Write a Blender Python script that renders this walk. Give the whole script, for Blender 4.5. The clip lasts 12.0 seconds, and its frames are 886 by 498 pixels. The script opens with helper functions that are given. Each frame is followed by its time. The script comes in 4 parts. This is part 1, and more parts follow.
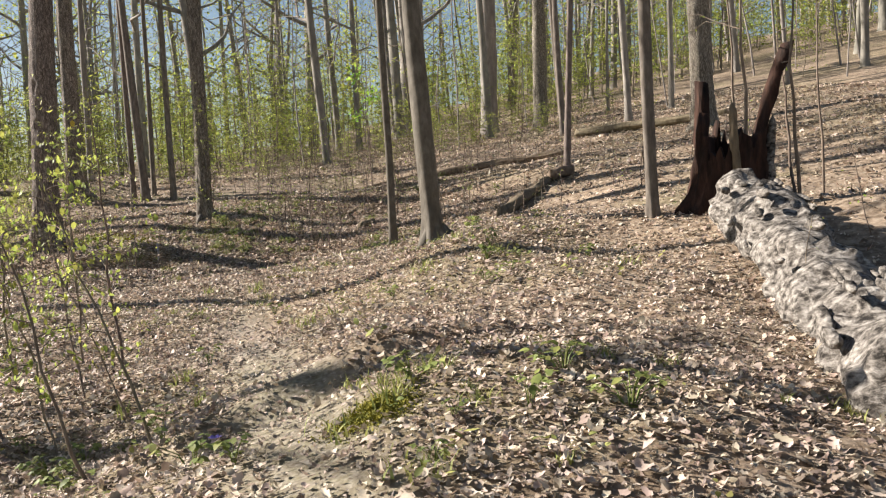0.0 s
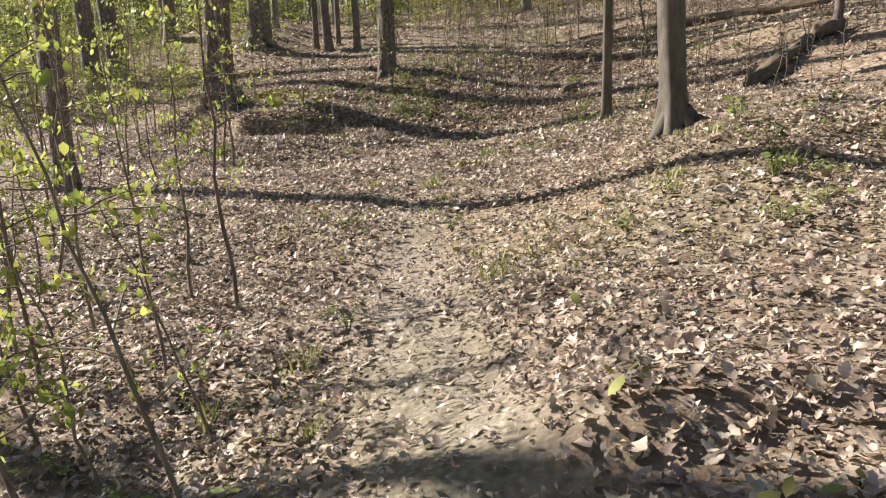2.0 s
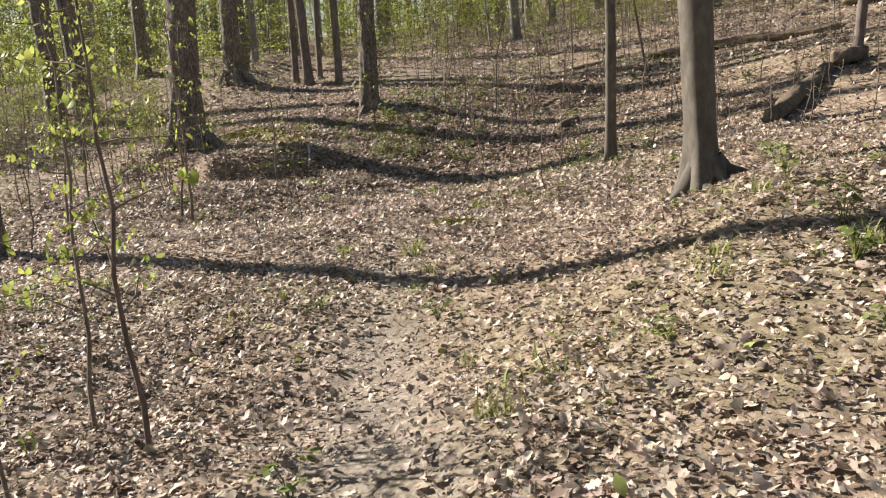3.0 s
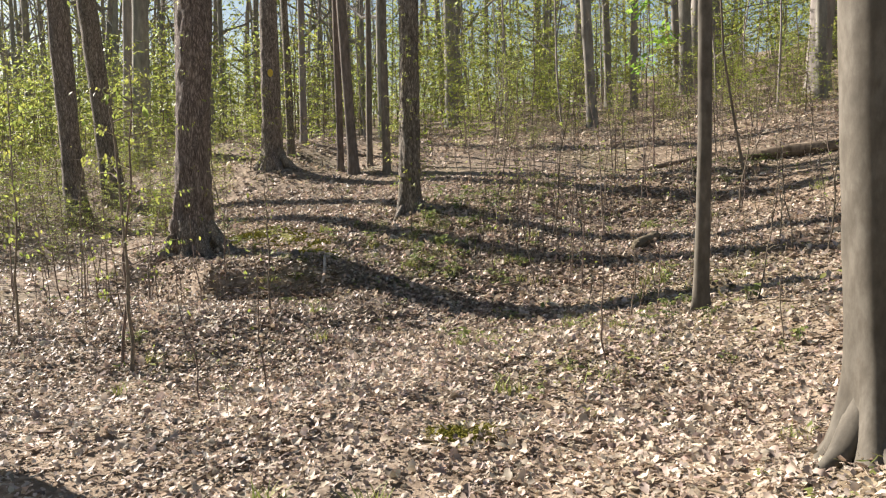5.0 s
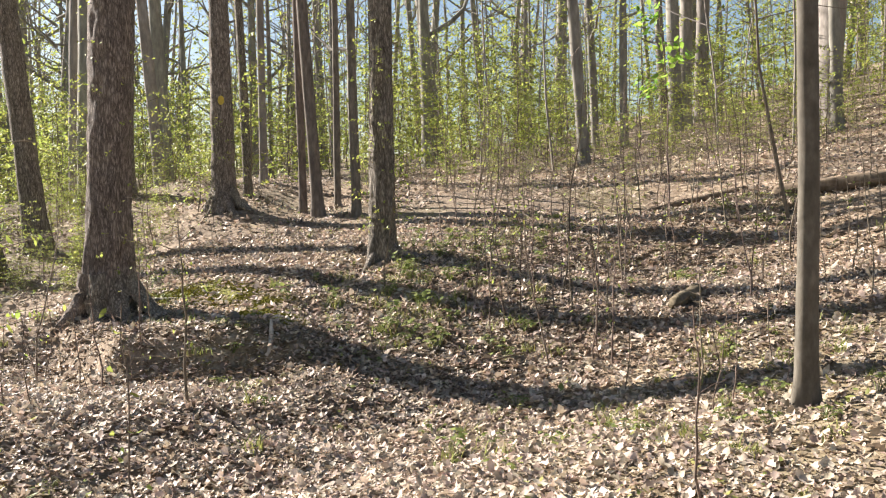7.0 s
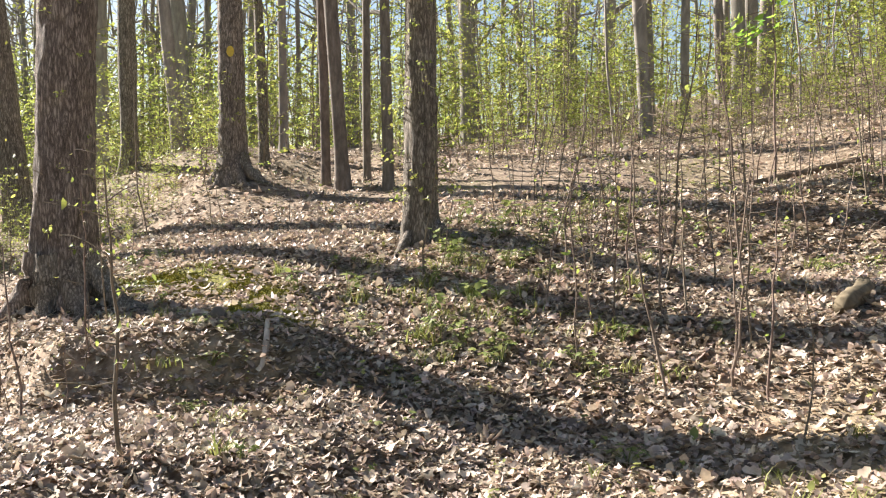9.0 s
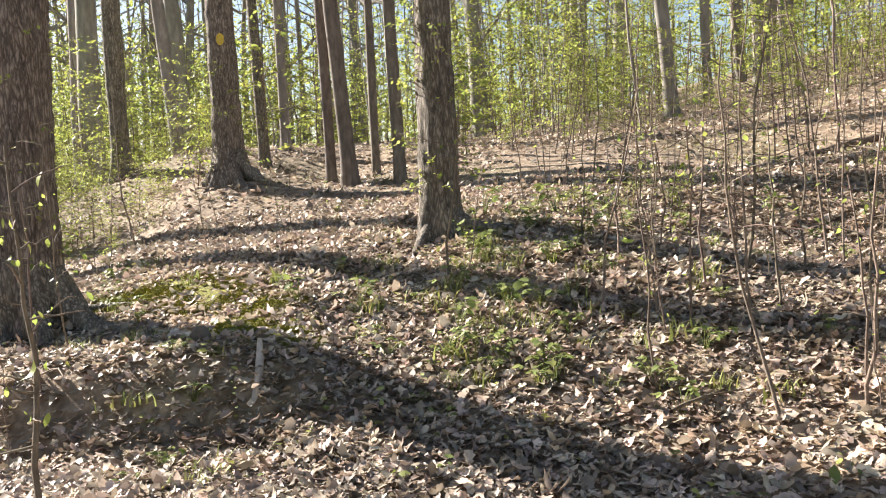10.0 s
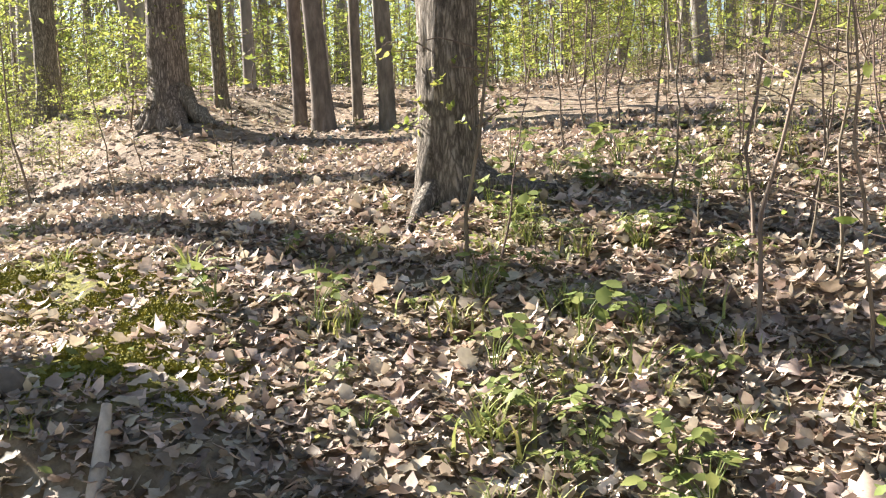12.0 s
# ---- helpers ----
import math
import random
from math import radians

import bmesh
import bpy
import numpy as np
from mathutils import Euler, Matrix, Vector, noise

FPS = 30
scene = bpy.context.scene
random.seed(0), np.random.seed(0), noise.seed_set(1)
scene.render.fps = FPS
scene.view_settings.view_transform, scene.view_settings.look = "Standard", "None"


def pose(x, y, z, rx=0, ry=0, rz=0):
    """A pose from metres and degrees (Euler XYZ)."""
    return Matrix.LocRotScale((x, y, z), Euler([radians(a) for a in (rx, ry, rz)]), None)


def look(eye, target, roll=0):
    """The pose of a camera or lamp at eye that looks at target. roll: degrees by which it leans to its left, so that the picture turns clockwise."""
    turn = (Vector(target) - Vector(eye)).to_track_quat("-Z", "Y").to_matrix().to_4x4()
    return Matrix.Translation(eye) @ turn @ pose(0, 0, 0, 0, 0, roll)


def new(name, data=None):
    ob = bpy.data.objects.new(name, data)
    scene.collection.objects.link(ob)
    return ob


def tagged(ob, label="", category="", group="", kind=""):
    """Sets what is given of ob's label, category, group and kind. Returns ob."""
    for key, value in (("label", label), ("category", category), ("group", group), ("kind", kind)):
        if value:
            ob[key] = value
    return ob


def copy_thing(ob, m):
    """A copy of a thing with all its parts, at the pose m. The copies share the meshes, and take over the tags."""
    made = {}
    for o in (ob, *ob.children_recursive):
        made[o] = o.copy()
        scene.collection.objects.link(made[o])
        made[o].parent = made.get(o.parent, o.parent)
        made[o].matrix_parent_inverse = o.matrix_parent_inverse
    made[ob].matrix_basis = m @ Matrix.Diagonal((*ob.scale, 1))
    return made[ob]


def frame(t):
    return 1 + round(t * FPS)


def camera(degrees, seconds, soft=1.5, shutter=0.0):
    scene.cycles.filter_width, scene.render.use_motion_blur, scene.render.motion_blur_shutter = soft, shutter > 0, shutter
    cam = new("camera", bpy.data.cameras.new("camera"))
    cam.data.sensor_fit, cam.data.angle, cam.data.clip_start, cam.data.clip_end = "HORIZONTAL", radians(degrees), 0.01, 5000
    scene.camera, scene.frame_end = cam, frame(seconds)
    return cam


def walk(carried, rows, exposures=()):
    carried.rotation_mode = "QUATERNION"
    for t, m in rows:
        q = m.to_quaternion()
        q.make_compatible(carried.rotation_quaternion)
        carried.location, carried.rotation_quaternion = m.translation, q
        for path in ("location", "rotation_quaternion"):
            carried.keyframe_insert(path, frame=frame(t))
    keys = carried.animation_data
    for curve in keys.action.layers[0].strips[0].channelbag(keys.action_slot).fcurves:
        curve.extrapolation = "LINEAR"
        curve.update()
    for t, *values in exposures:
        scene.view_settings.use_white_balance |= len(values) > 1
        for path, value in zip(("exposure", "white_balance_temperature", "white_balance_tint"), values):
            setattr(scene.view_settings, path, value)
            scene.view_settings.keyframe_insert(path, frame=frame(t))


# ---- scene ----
PATH = [
    (0, (0.479, 0.422, 1.250), (1.392, 4.307, 0.970), -3.0),
    (0.5, (0.575, 1.089, 1.266), (1.039, 5.036, 0.816), -0.1),
    (1, (0.607, 1.717, 1.290), (0.631, 5.680, 0.751), -0.7),
    (1.5, (0.603, 2.357, 1.321), (0.541, 6.241, 0.370), -0.9),
    (2, (0.673, 3.007, 1.415), (0.676, 6.897, 0.483), -2.0),
    (2.5, (0.650, 3.630, 1.493), (0.547, 7.543, 0.666), -0.2),
    (3, (0.742, 4.318, 1.505), (0.789, 8.234, 0.693), -2.7),
    (3.5, (0.725, 4.842, 1.578), (0.660, 8.760, 0.775), -1.2),
    (3.7, (0.692, 5.047, 1.642), (0.605, 8.972, 0.878), -1.7),
    (5.3, (1.288, 7.408, 1.816), (0.955, 11.369, 1.375), -0.8),
    (5.5, (1.250, 7.640, 1.799), (0.861, 11.596, 1.352), -0.9),
    (6, (1.099, 8.144, 1.807), (0.241, 12.030, 1.403), -0.8),
    (6.5, (1.014, 8.733, 1.801), (0.443, 12.647, 1.204), -0.1),
    (7, (0.990, 9.467, 1.693), (0.805, 13.454, 1.440), -1.3),
    (7.5, (0.876, 10.043, 1.641), (0.591, 14.020, 1.321), 1.1),
    (7.7, (0.853, 10.286, 1.648), (0.559, 14.266, 1.379), 0.6),
    (9.3, (0.605, 12.278, 1.412), (0.233, 16.248, 1.093), -1.7),
    (9.5, (0.574, 12.526, 1.389), (0.209, 16.500, 1.120), -3.5),
    (10, (0.440, 13.112, 1.336), (0.039, 17.079, 1.018), -3.5),
    (10.5, (0.413, 13.751, 1.252), (0.137, 17.706, 0.726), -1.6),
    (11, (0.288, 14.345, 1.246), (-0.221, 18.280, 0.739), -2.3),
    (11.5, (0.152, 14.939, 1.235), (-0.340, 18.864, 0.638), -3.9),
    (12, (0.054, 15.577, 1.209), (-0.283, 19.530, 0.696), -2.5),
]
cam = camera(55, 12.0, soft=1.2)
walk(cam, [(t, look(eye, target, roll)) for t, eye, target, roll in PATH], [(0, 1.08), (3.7, 0.95), (5.5, 1.25), (9.5, 1.72), (12, 1.9)])

# ---- light ----
SUN_AZ, SUN_EL = radians(150), radians(29.5)
world = bpy.data.worlds.new("world")
scene.world = world
world.use_nodes = True
sky = world.node_tree.nodes.new("ShaderNodeTexSky")
sky.sky_type = "NISHITA"
sky.sun_disc = False
sky.sun_elevation = SUN_EL
sky.sun_rotation = radians(90) - SUN_AZ
sky.dust_density, sky.ozone_density = 1.0, 1.0
back = world.node_tree.nodes["Background"]
world.node_tree.links.new(sky.outputs[0], back.inputs[0])
back.inputs[1].default_value = 0.05
sun = new("sun", bpy.data.lights.new("sun", "SUN"))
sun.data.energy = 6.0
sun.data.angle = radians(0.6)
sun.data.color = (1.0, 0.925, 0.85)
toward = Vector((math.cos(SUN_AZ) * math.cos(SUN_EL), math.sin(SUN_AZ) * math.cos(SUN_EL), math.sin(SUN_EL)))
sun.matrix_world = look(toward * 60, (0, 0, 0))

# ---- noise and meshes ----
RNG = np.random.default_rng(7)
LATTICE = RNG.random((256, 256))


def soft_noise(x, y):
    """Smooth noise in 0..1 on a unit lattice."""
    x, y = np.asarray(x, float), np.asarray(y, float)
    i, j = np.floor(x).astype(int), np.floor(y).astype(int)
    u, v = x - i, y - j
    u, v = u * u * (3 - 2 * u), v * v * (3 - 2 * v)
    a, b = LATTICE[i % 256, j % 256], LATTICE[(i + 1) % 256, j % 256]
    c, d = LATTICE[i % 256, (j + 1) % 256], LATTICE[(i + 1) % 256, (j + 1) % 256]
    return (a * (1 - u) + b * u) * (1 - v) + (c * (1 - u) + d * u) * v


def mesh_of(name, verts, faces, material, smooth=True):
    """A mesh from an array of corners and a list of arrays of faces with equal numbers of corners."""
    me = bpy.data.meshes.new(name)
    verts = np.asarray(verts, np.float32)
    me.vertices.add(len(verts))
    me.vertices.foreach_set("co", verts.ravel())
    if not isinstance(faces, list):
        faces = [faces]
    faces = [np.asarray(f, np.int32) for f in faces if len(f)]
    loops = np.concatenate([f.ravel() for f in faces])
    sizes = np.concatenate([np.full(len(f), f.shape[1], np.int32) for f in faces])
    starts = np.concatenate([[0], np.cumsum(sizes)[:-1]]).astype(np.int32)
    me.loops.add(len(loops))
    me.loops.foreach_set("vertex_index", loops)
    me.polygons.add(len(sizes))
    me.polygons.foreach_set("loop_start", starts)
    me.polygons.foreach_set("loop_total", sizes)
    me.polygons.foreach_set("use_smooth", np.full(len(sizes), smooth))
    me.update(calc_edges=True)
    me.validate()
    me.materials.append(material)
    return me


def part(name, geo, material, parent=None, label="", smooth=True, kind=""):
    ob = new(name, mesh_of(name, geo[0], geo[1], material, smooth))
    ob.parent = parent
    return tagged(ob, label, kind=kind)


def joined(pieces):
    """One geometry out of several (corners, quads) pieces."""
    verts, faces, base = [], [], 0
    for v, f in pieces:
        verts.append(np.asarray(v, float))
        faces.append(np.asarray(f, int) + base)
        base += len(v)
    return np.concatenate(verts), np.concatenate(faces)


def tube(points, radii, segs=8):
    """A round tube of quads along a line of points; its ends taper to a close."""
    p = np.asarray(points, float)
    n = len(p)
    d = np.gradient(p, axis=0)
    d /= np.linalg.norm(d, axis=1)[:, None] + 1e-9
    ref = np.where(np.abs(d[:, 2:3]) > 0.9, [[1.0, 0, 0]], [[0, 0, 1.0]])
    a = np.cross(d, ref)
    a /= np.linalg.norm(a, axis=1)[:, None] + 1e-9
    b = np.cross(d, a)
    th = np.linspace(0, 2 * np.pi, segs, endpoint=False)
    r = np.asarray(radii, float)[:, None, None]
    ring = p[:, None] + r * (np.cos(th)[None, :, None] * a[:, None] + np.sin(th)[None, :, None] * b[:, None])
    return ring.reshape(-1, 3), tube_faces(n, segs)


def tube_faces(n, segs):
    i, j = np.meshgrid(np.arange(n - 1), np.arange(segs), indexing="ij")
    k = (j + 1) % segs
    return np.stack([i * segs + j, i * segs + k, (i + 1) * segs + k, (i + 1) * segs + j], -1).reshape(-1, 4)


def thing(name, label, category, group="", kind=""):
    return tagged(new(name), label, category, group, kind)


# ---- materials ----
def ramp_stops(node, stops):
    ramp = node.color_ramp
    while len(ramp.elements) < len(stops):
        ramp.elements.new(0.5)
    for e, (at, col) in zip(ramp.elements, stops):
        e.position, e.color = at, (*col, 1)


def surface(name, stops, scale, stretch=(1, 1, 1), rough=0.85, bump=0.3, bump_scale=None, wide=0.6, spread=0.0, island=False, glow_through=0.0, furrow=0.0, depth=0.02):
    """Grain by a noise through a colour ramp, wide stains over it, and a bump; spread varies it from piece to piece."""
    m = bpy.data.materials.new(name)
    m.use_nodes = True
    nt = m.node_tree
    n, link = nt.nodes, nt.links.new
    bsdf, out = n["Principled BSDF"], n["Material Output"]
    tc = n.new("ShaderNodeTexCoord")
    mp = n.new("ShaderNodeMapping")
    mp.inputs["Scale"].default_value = stretch
    link(tc.outputs["Object"], mp.inputs[0])
    grain = n.new("ShaderNodeTexNoise")
    grain.inputs["Scale"].default_value = scale
    grain.inputs["Detail"].default_value = 7
    grain.inputs["Roughness"].default_value = 0.65
    link(mp.outputs[0], grain.inputs["Vector"])
    ramp = n.new("ShaderNodeValToRGB")
    ramp_stops(ramp, stops)
    value = grain.outputs[0]
    if furrow:
        vor = n.new("ShaderNodeTexVoronoi")
        vor.feature = "DISTANCE_TO_EDGE"
        vor.inputs["Scale"].default_value = furrow
        wob = n.new("ShaderNodeMixRGB")
        wob.inputs[0].default_value = 0.08
        link(mp.outputs[0], wob.inputs[1])
        link(grain.outputs["Color"], wob.inputs[2])
        link(wob.outputs[0], vor.inputs["Vector"])
        mul = n.new("ShaderNodeMath")
        mul.operation = "MULTIPLY_ADD"
        mul.use_clamp = True
        mul.inputs[1].default_value = 1.6
        link(vor.outputs["Distance"], mul.inputs[0])
        half = n.new("ShaderNodeMath")
        half.operation = "MULTIPLY_ADD"
        half.inputs[1].default_value = 0.9
        half.inputs[2].default_value = -0.22
        link(grain.outputs[0], half.inputs[0])
        link(half.outputs[0], mul.inputs[2])
        value = mul.outputs[0]
    link(value, ramp.inputs[0])
    stain = n.new("ShaderNodeTexNoise")
    stain.inputs["Scale"].default_value = wide
    stain.inputs["Detail"].default_value = 3
    link(tc.outputs["Object"], stain.inputs["Vector"])
    hsv = n.new("ShaderNodeHueSaturation")
    link(ramp.outputs[0], hsv.inputs["Color"])
    val = n.new("ShaderNodeMath")
    val.operation = "MULTIPLY_ADD"
    val.inputs[1].default_value, val.inputs[2].default_value = 0.7, 0.65
    link(stain.outputs[0], val.inputs[0])
    last = val.outputs[0]
    if spread:
        src = n.new("ShaderNodeNewGeometry").outputs["Random Per Island"] if island else n.new("ShaderNodeObjectInfo").outputs["Random"]
        vary = n.new("ShaderNodeMath")
        vary.operation = "MULTIPLY_ADD"
        vary.inputs[1].default_value, vary.inputs[2].default_value = spread, -spread / 2
        link(src, vary.inputs[0])
        add = n.new("ShaderNodeMath")
        link(last, add.inputs[0])
        link(vary.outputs[0], add.inputs[1])
        last = add.outputs[0]
        hue = n.new("ShaderNodeMath")
        hue.operation = "MULTIPLY_ADD"
        hue.inputs[1].default_value, hue.inputs[2].default_value = 0.05, 0.475
        frac = n.new("ShaderNodeMath")
        frac.operation = "FRACT"
        times = n.new("ShaderNodeMath")
        times.operation = "MULTIPLY"
        times.inputs[1].default_value = 37.7
        link(src, times.inputs[0])
        link(times.outputs[0], frac.inputs[0])
        link(frac.outputs[0], hue.inputs[0])
        link(hue.outputs[0], hsv.inputs["Hue"])
    link(last, hsv.inputs["Value"])
    link(hsv.outputs[0], bsdf.inputs["Base Color"])
    bsdf.inputs["Roughness"].default_value = rough
    bsdf.inputs["Specular IOR Level"].default_value = 0.25
    if bump:
        bp = n.new("ShaderNodeBump")
        bp.inputs["Strength"].default_value = bump
        bp.inputs["Distance"].default_value = depth
        link(value, bp.inputs["Height"])
        link(bp.outputs[0], bsdf.inputs["Normal"])
    if glow_through:
        tr = n.new("ShaderNodeBsdfTranslucent")
        mix = n.new("ShaderNodeMixShader")
        mix.inputs[0].default_value = glow_through
        link(hsv.outputs[0], tr.inputs[0])
        link(bsdf.outputs[0], mix.inputs[1])
        link(tr.outputs[0], mix.inputs[2])
        link(mix.outputs[0], out.inputs["Surface"])
    return m


BARK = surface("bark", [(0.1, (0.05, 0.042, 0.033)), (0.42, (0.17, 0.145, 0.115)), (0.85, (0.38, 0.335, 0.275))], 18, (1, 1, 0.2), 0.9, 0.9, furrow=44, wide=1.1, spread=0.25, depth=0.012)
# bark for the far trees, lightened in colour to stand in for haze
HAZED_BARK = surface("hazed_bark", [(0.25, (0.14, 0.125, 0.108)), (0.55, (0.27, 0.245, 0.21)), (0.8, (0.42, 0.385, 0.335))], 7, (1, 1, 0.3), 0.9, 0.5, wide=1.2, spread=0.3, depth=0.01)
BEECH = surface("beech_bark", [(0.25, (0.062, 0.053, 0.04)), (0.5, (0.112, 0.097, 0.075)), (0.78, (0.19, 0.17, 0.138))], 14, (1, 1, 0.45), 0.8, 0.35, wide=3.0, depth=0.006)
BARK_SMOOTH = surface("bark_smooth", [(0.25, (0.075, 0.062, 0.05)), (0.5, (0.155, 0.13, 0.105)), (0.8, (0.30, 0.26, 0.215))], 16, (1, 1, 0.3), 0.85, 0.6, wide=1.5, spread=0.25, depth=0.006)
TWIG = surface("twig_bark", [(0.3, (0.095, 0.073, 0.056)), (0.7, (0.27, 0.212, 0.16))], 30, (1, 1, 0.3), 0.85, 0.2, spread=0.3, depth=0.003)
ROT = surface("rotten_wood", [(0.3, (0.010, 0.007, 0.005)), (0.5, (0.038, 0.02, 0.014)), (0.75, (0.10, 0.05, 0.033))], 11, (1, 1, 0.2), 0.95, 1.0, wide=2, depth=0.03)
LOGBARK = surface("weathered_log", [(0.38, (0.026, 0.022, 0.018)), (0.49, (0.15, 0.132, 0.113)), (0.65, (0.38, 0.35, 0.31))], 13, (1, 1, 1.6), 0.9, 0.9, wide=2.2, depth=0.04)
DEADWOOD = surface("dead_wood", [(0.25, (0.07, 0.05, 0.035)), (0.7, (0.24, 0.18, 0.125))], 16, (1, 1, 0.3), 0.9, 0.5, spread=0.35, depth=0.008)
PALEWOOD = surface("bleached_wood", [(0.3, (0.28, 0.25, 0.21)), (0.7, (0.55, 0.50, 0.43))], 18, (1, 1, 0.3), 0.9, 0.5, wide=3, depth=0.006)
LITTER = surface("leaf_litter", [(0.3, (0.235, 0.172, 0.124)), (0.5, (0.425, 0.342, 0.266)), (0.72, (0.69, 0.60, 0.49))], 6, (1, 1, 1), 0.55, 0.0, wide=0.5, spread=1.2, island=True, glow_through=0.18)
GREEN = surface("spring_leaf", [(0.3, (0.22, 0.28, 0.055)), (0.7, (0.44, 0.46, 0.12))], 5, rough=0.5, bump=0.0, spread=0.7, island=True, glow_through=0.5)
LIME = surface("bright_leaf", [(0.3, (0.22, 0.38, 0.05)), (0.7, (0.38, 0.56, 0.10))], 5, rough=0.5, bump=0.0, spread=0.4, island=True, glow_through=0.6)
HERB = surface("herb_leaf", [(0.3, (0.15, 0.18, 0.05)), (0.7, (0.29, 0.32, 0.10))], 8, rough=0.55, bump=0.0, spread=0.6, island=True, glow_through=0.35)
GRASS = surface("grass_blade", [(0.3, (0.19, 0.22, 0.06)), (0.7, (0.40, 0.39, 0.13))], 8, rough=0.6, bump=0.0, spread=0.7, island=True, glow_through=0.3)
MOSS = surface("moss", [(0.3, (0.10, 0.105, 0.018)), (0.5, (0.25, 0.23, 0.035)), (0.75, (0.42, 0.36, 0.06))], 22, rough=0.95, bump=0.8, wide=3, depth=0.02)
STONE = surface("stone", [(0.3, (0.09, 0.075, 0.06)), (0.7, (0.22, 0.19, 0.16))], 9, rough=0.85, bump=0.5, wide=3)
PETAL = surface("violet_petal", [(0.3, (0.20, 0.15, 0.52)), (0.7, (0.34, 0.28, 0.70))], 20, rough=0.6, bump=0.0, glow_through=0.3)
BLAZE = surface("yellow_paint", [(0.3, (0.50, 0.36, 0.05)), (0.7, (0.66, 0.50, 0.09))], 30, rough=0.7, bump=0.3, wide=8)


def ground_surface():
    m = surface("forest_floor", [(0.28, (0.075, 0.05, 0.033)), (0.48, (0.212, 0.156, 0.106)), (0.62, (0.35, 0.275, 0.20)), (0.8, (0.51, 0.43, 0.335))], 9, rough=0.95, bump=0.8, wide=0.35, depth=0.03)
    nt = m.node_tree
    n, link = nt.nodes, nt.links.new
    bsdf = n["Principled BSDF"]
    litter = bsdf.inputs["Base Color"].links[0].from_socket
    tc = n.new("ShaderNodeTexCoord")
    for name, stops, scale in (("bare", [(0.3, (0.135, 0.108, 0.082)), (0.5, (0.235, 0.195, 0.152)), (0.7, (0.36, 0.31, 0.255))], 34), ("moss", [(0.35, (0.06, 0.07, 0.014)), (0.65, (0.27, 0.25, 0.045))], 25), ("green", [(0.35, (0.06, 0.08, 0.02)), (0.65, (0.20, 0.22, 0.06))], 18)):
        at = n.new("ShaderNodeAttribute")
        at.attribute_name = name
        nz = n.new("ShaderNodeTexNoise")
        nz.inputs["Scale"].default_value = scale
        nz.inputs["Detail"].default_value = 6
        link(tc.outputs["Object"], nz.inputs["Vector"])
        rp = n.new("ShaderNodeValToRGB")
        ramp_stops(rp, stops)
        link(nz.outputs[0], rp.inputs[0])
        th = n.new("ShaderNodeMath")
        th.operation = "MULTIPLY_ADD"
        th.use_clamp = True
        th.inputs[1].default_value = 1.0
        sub = n.new("ShaderNodeMath")
        sub.operation = "MULTIPLY_ADD"
        sub.inputs[1].default_value, sub.inputs[2].default_value = 1.4, -0.7
        link(nz.outputs[0], sub.inputs[0])
        lim = n.new("ShaderNodeMath")
        lim.operation = "MULTIPLY"
        link(sub.outputs[0], lim.inputs[0])
        link(at.outputs["Fac"], lim.inputs[1])
        link(at.outputs["Fac"], th.inputs[0])
        link(lim.outputs[0], th.inputs[2])
        mix = n.new("ShaderNodeMixRGB")
        link(th.outputs[0], mix.inputs[0])
        link(litter, mix.inputs[1])
        link(rp.outputs[0], mix.inputs[2])
        litter = mix.outputs[0]
    link(litter, bsdf.inputs["Base Color"])
    return m


FLOOR = ground_surface()

# ---- lie of the land ----
# humps and hollows: x, y, reach, height
HUMPS = ((1.2, 16.3, 1.8, -0.79), (1.2, 4.6, 1.8, 0.79), (3.8, 8.8, 1.3, 0.92), (-3.5, 28.5, 2.5, 0.6), (-3.4, 17.9, 1.3, -0.39), (0.5, 1.0, 1.3, 0.56), (4.4, 19.2, 1.3, -0.48), (-3.3, 9.1, 1.8, 0.27), (7.0, 7.5, 1.3, 0.35), (-1.0, 14.0, 0.9, -0.28), (5.1, 15.3, 1.3, -0.26), (-0.5, 5.5, 0.9, -0.33), (-6.0, 28.3, 1.3, 0.48), (-1.0, 18.5, 0.9, -0.15), (-6.0, 20.5, 1.3, -0.46), (-2.1, 3.6, 1.3, 0.23), (3.0, 1.0, 0.9, 0.32), (2.5, 12.5, 0.9, -0.17), (2.5, 20.0, 0.9, -0.29), (4.0, 8.5, 0.9, -0.57), (-2.5, 26.5, 0.9, -0.31), (-4.0, 25.0, 0.9, 0.35), (-6.0, 23.7, 1.3, -0.36), (3.8, 23.7, 1.3, -0.33))
TRAIL_Y = (-4, 0, 4.6, 5.8, 7.3, 8.8, 11, 13, 15.5, 17.5, 19.5, 22, 24, 27, 32)
TRAIL_X = (0.4, 0.5, 0.62, 0.62, 0.5, 0.38, 0.4, 0.45, 0.0, -0.35, -0.75, -1.3, -2.0, -2.6, -5)


def trail_x(y):
    return np.interp(y, TRAIL_Y, TRAIL_X)


def bell(x, y, cx, cy, r):
    return np.exp(-((x - cx) ** 2 + (y - cy) ** 2) / (2 * r * r))


def ramp_up(v):
    return np.log1p(np.exp(np.clip(v, -30, 30)))


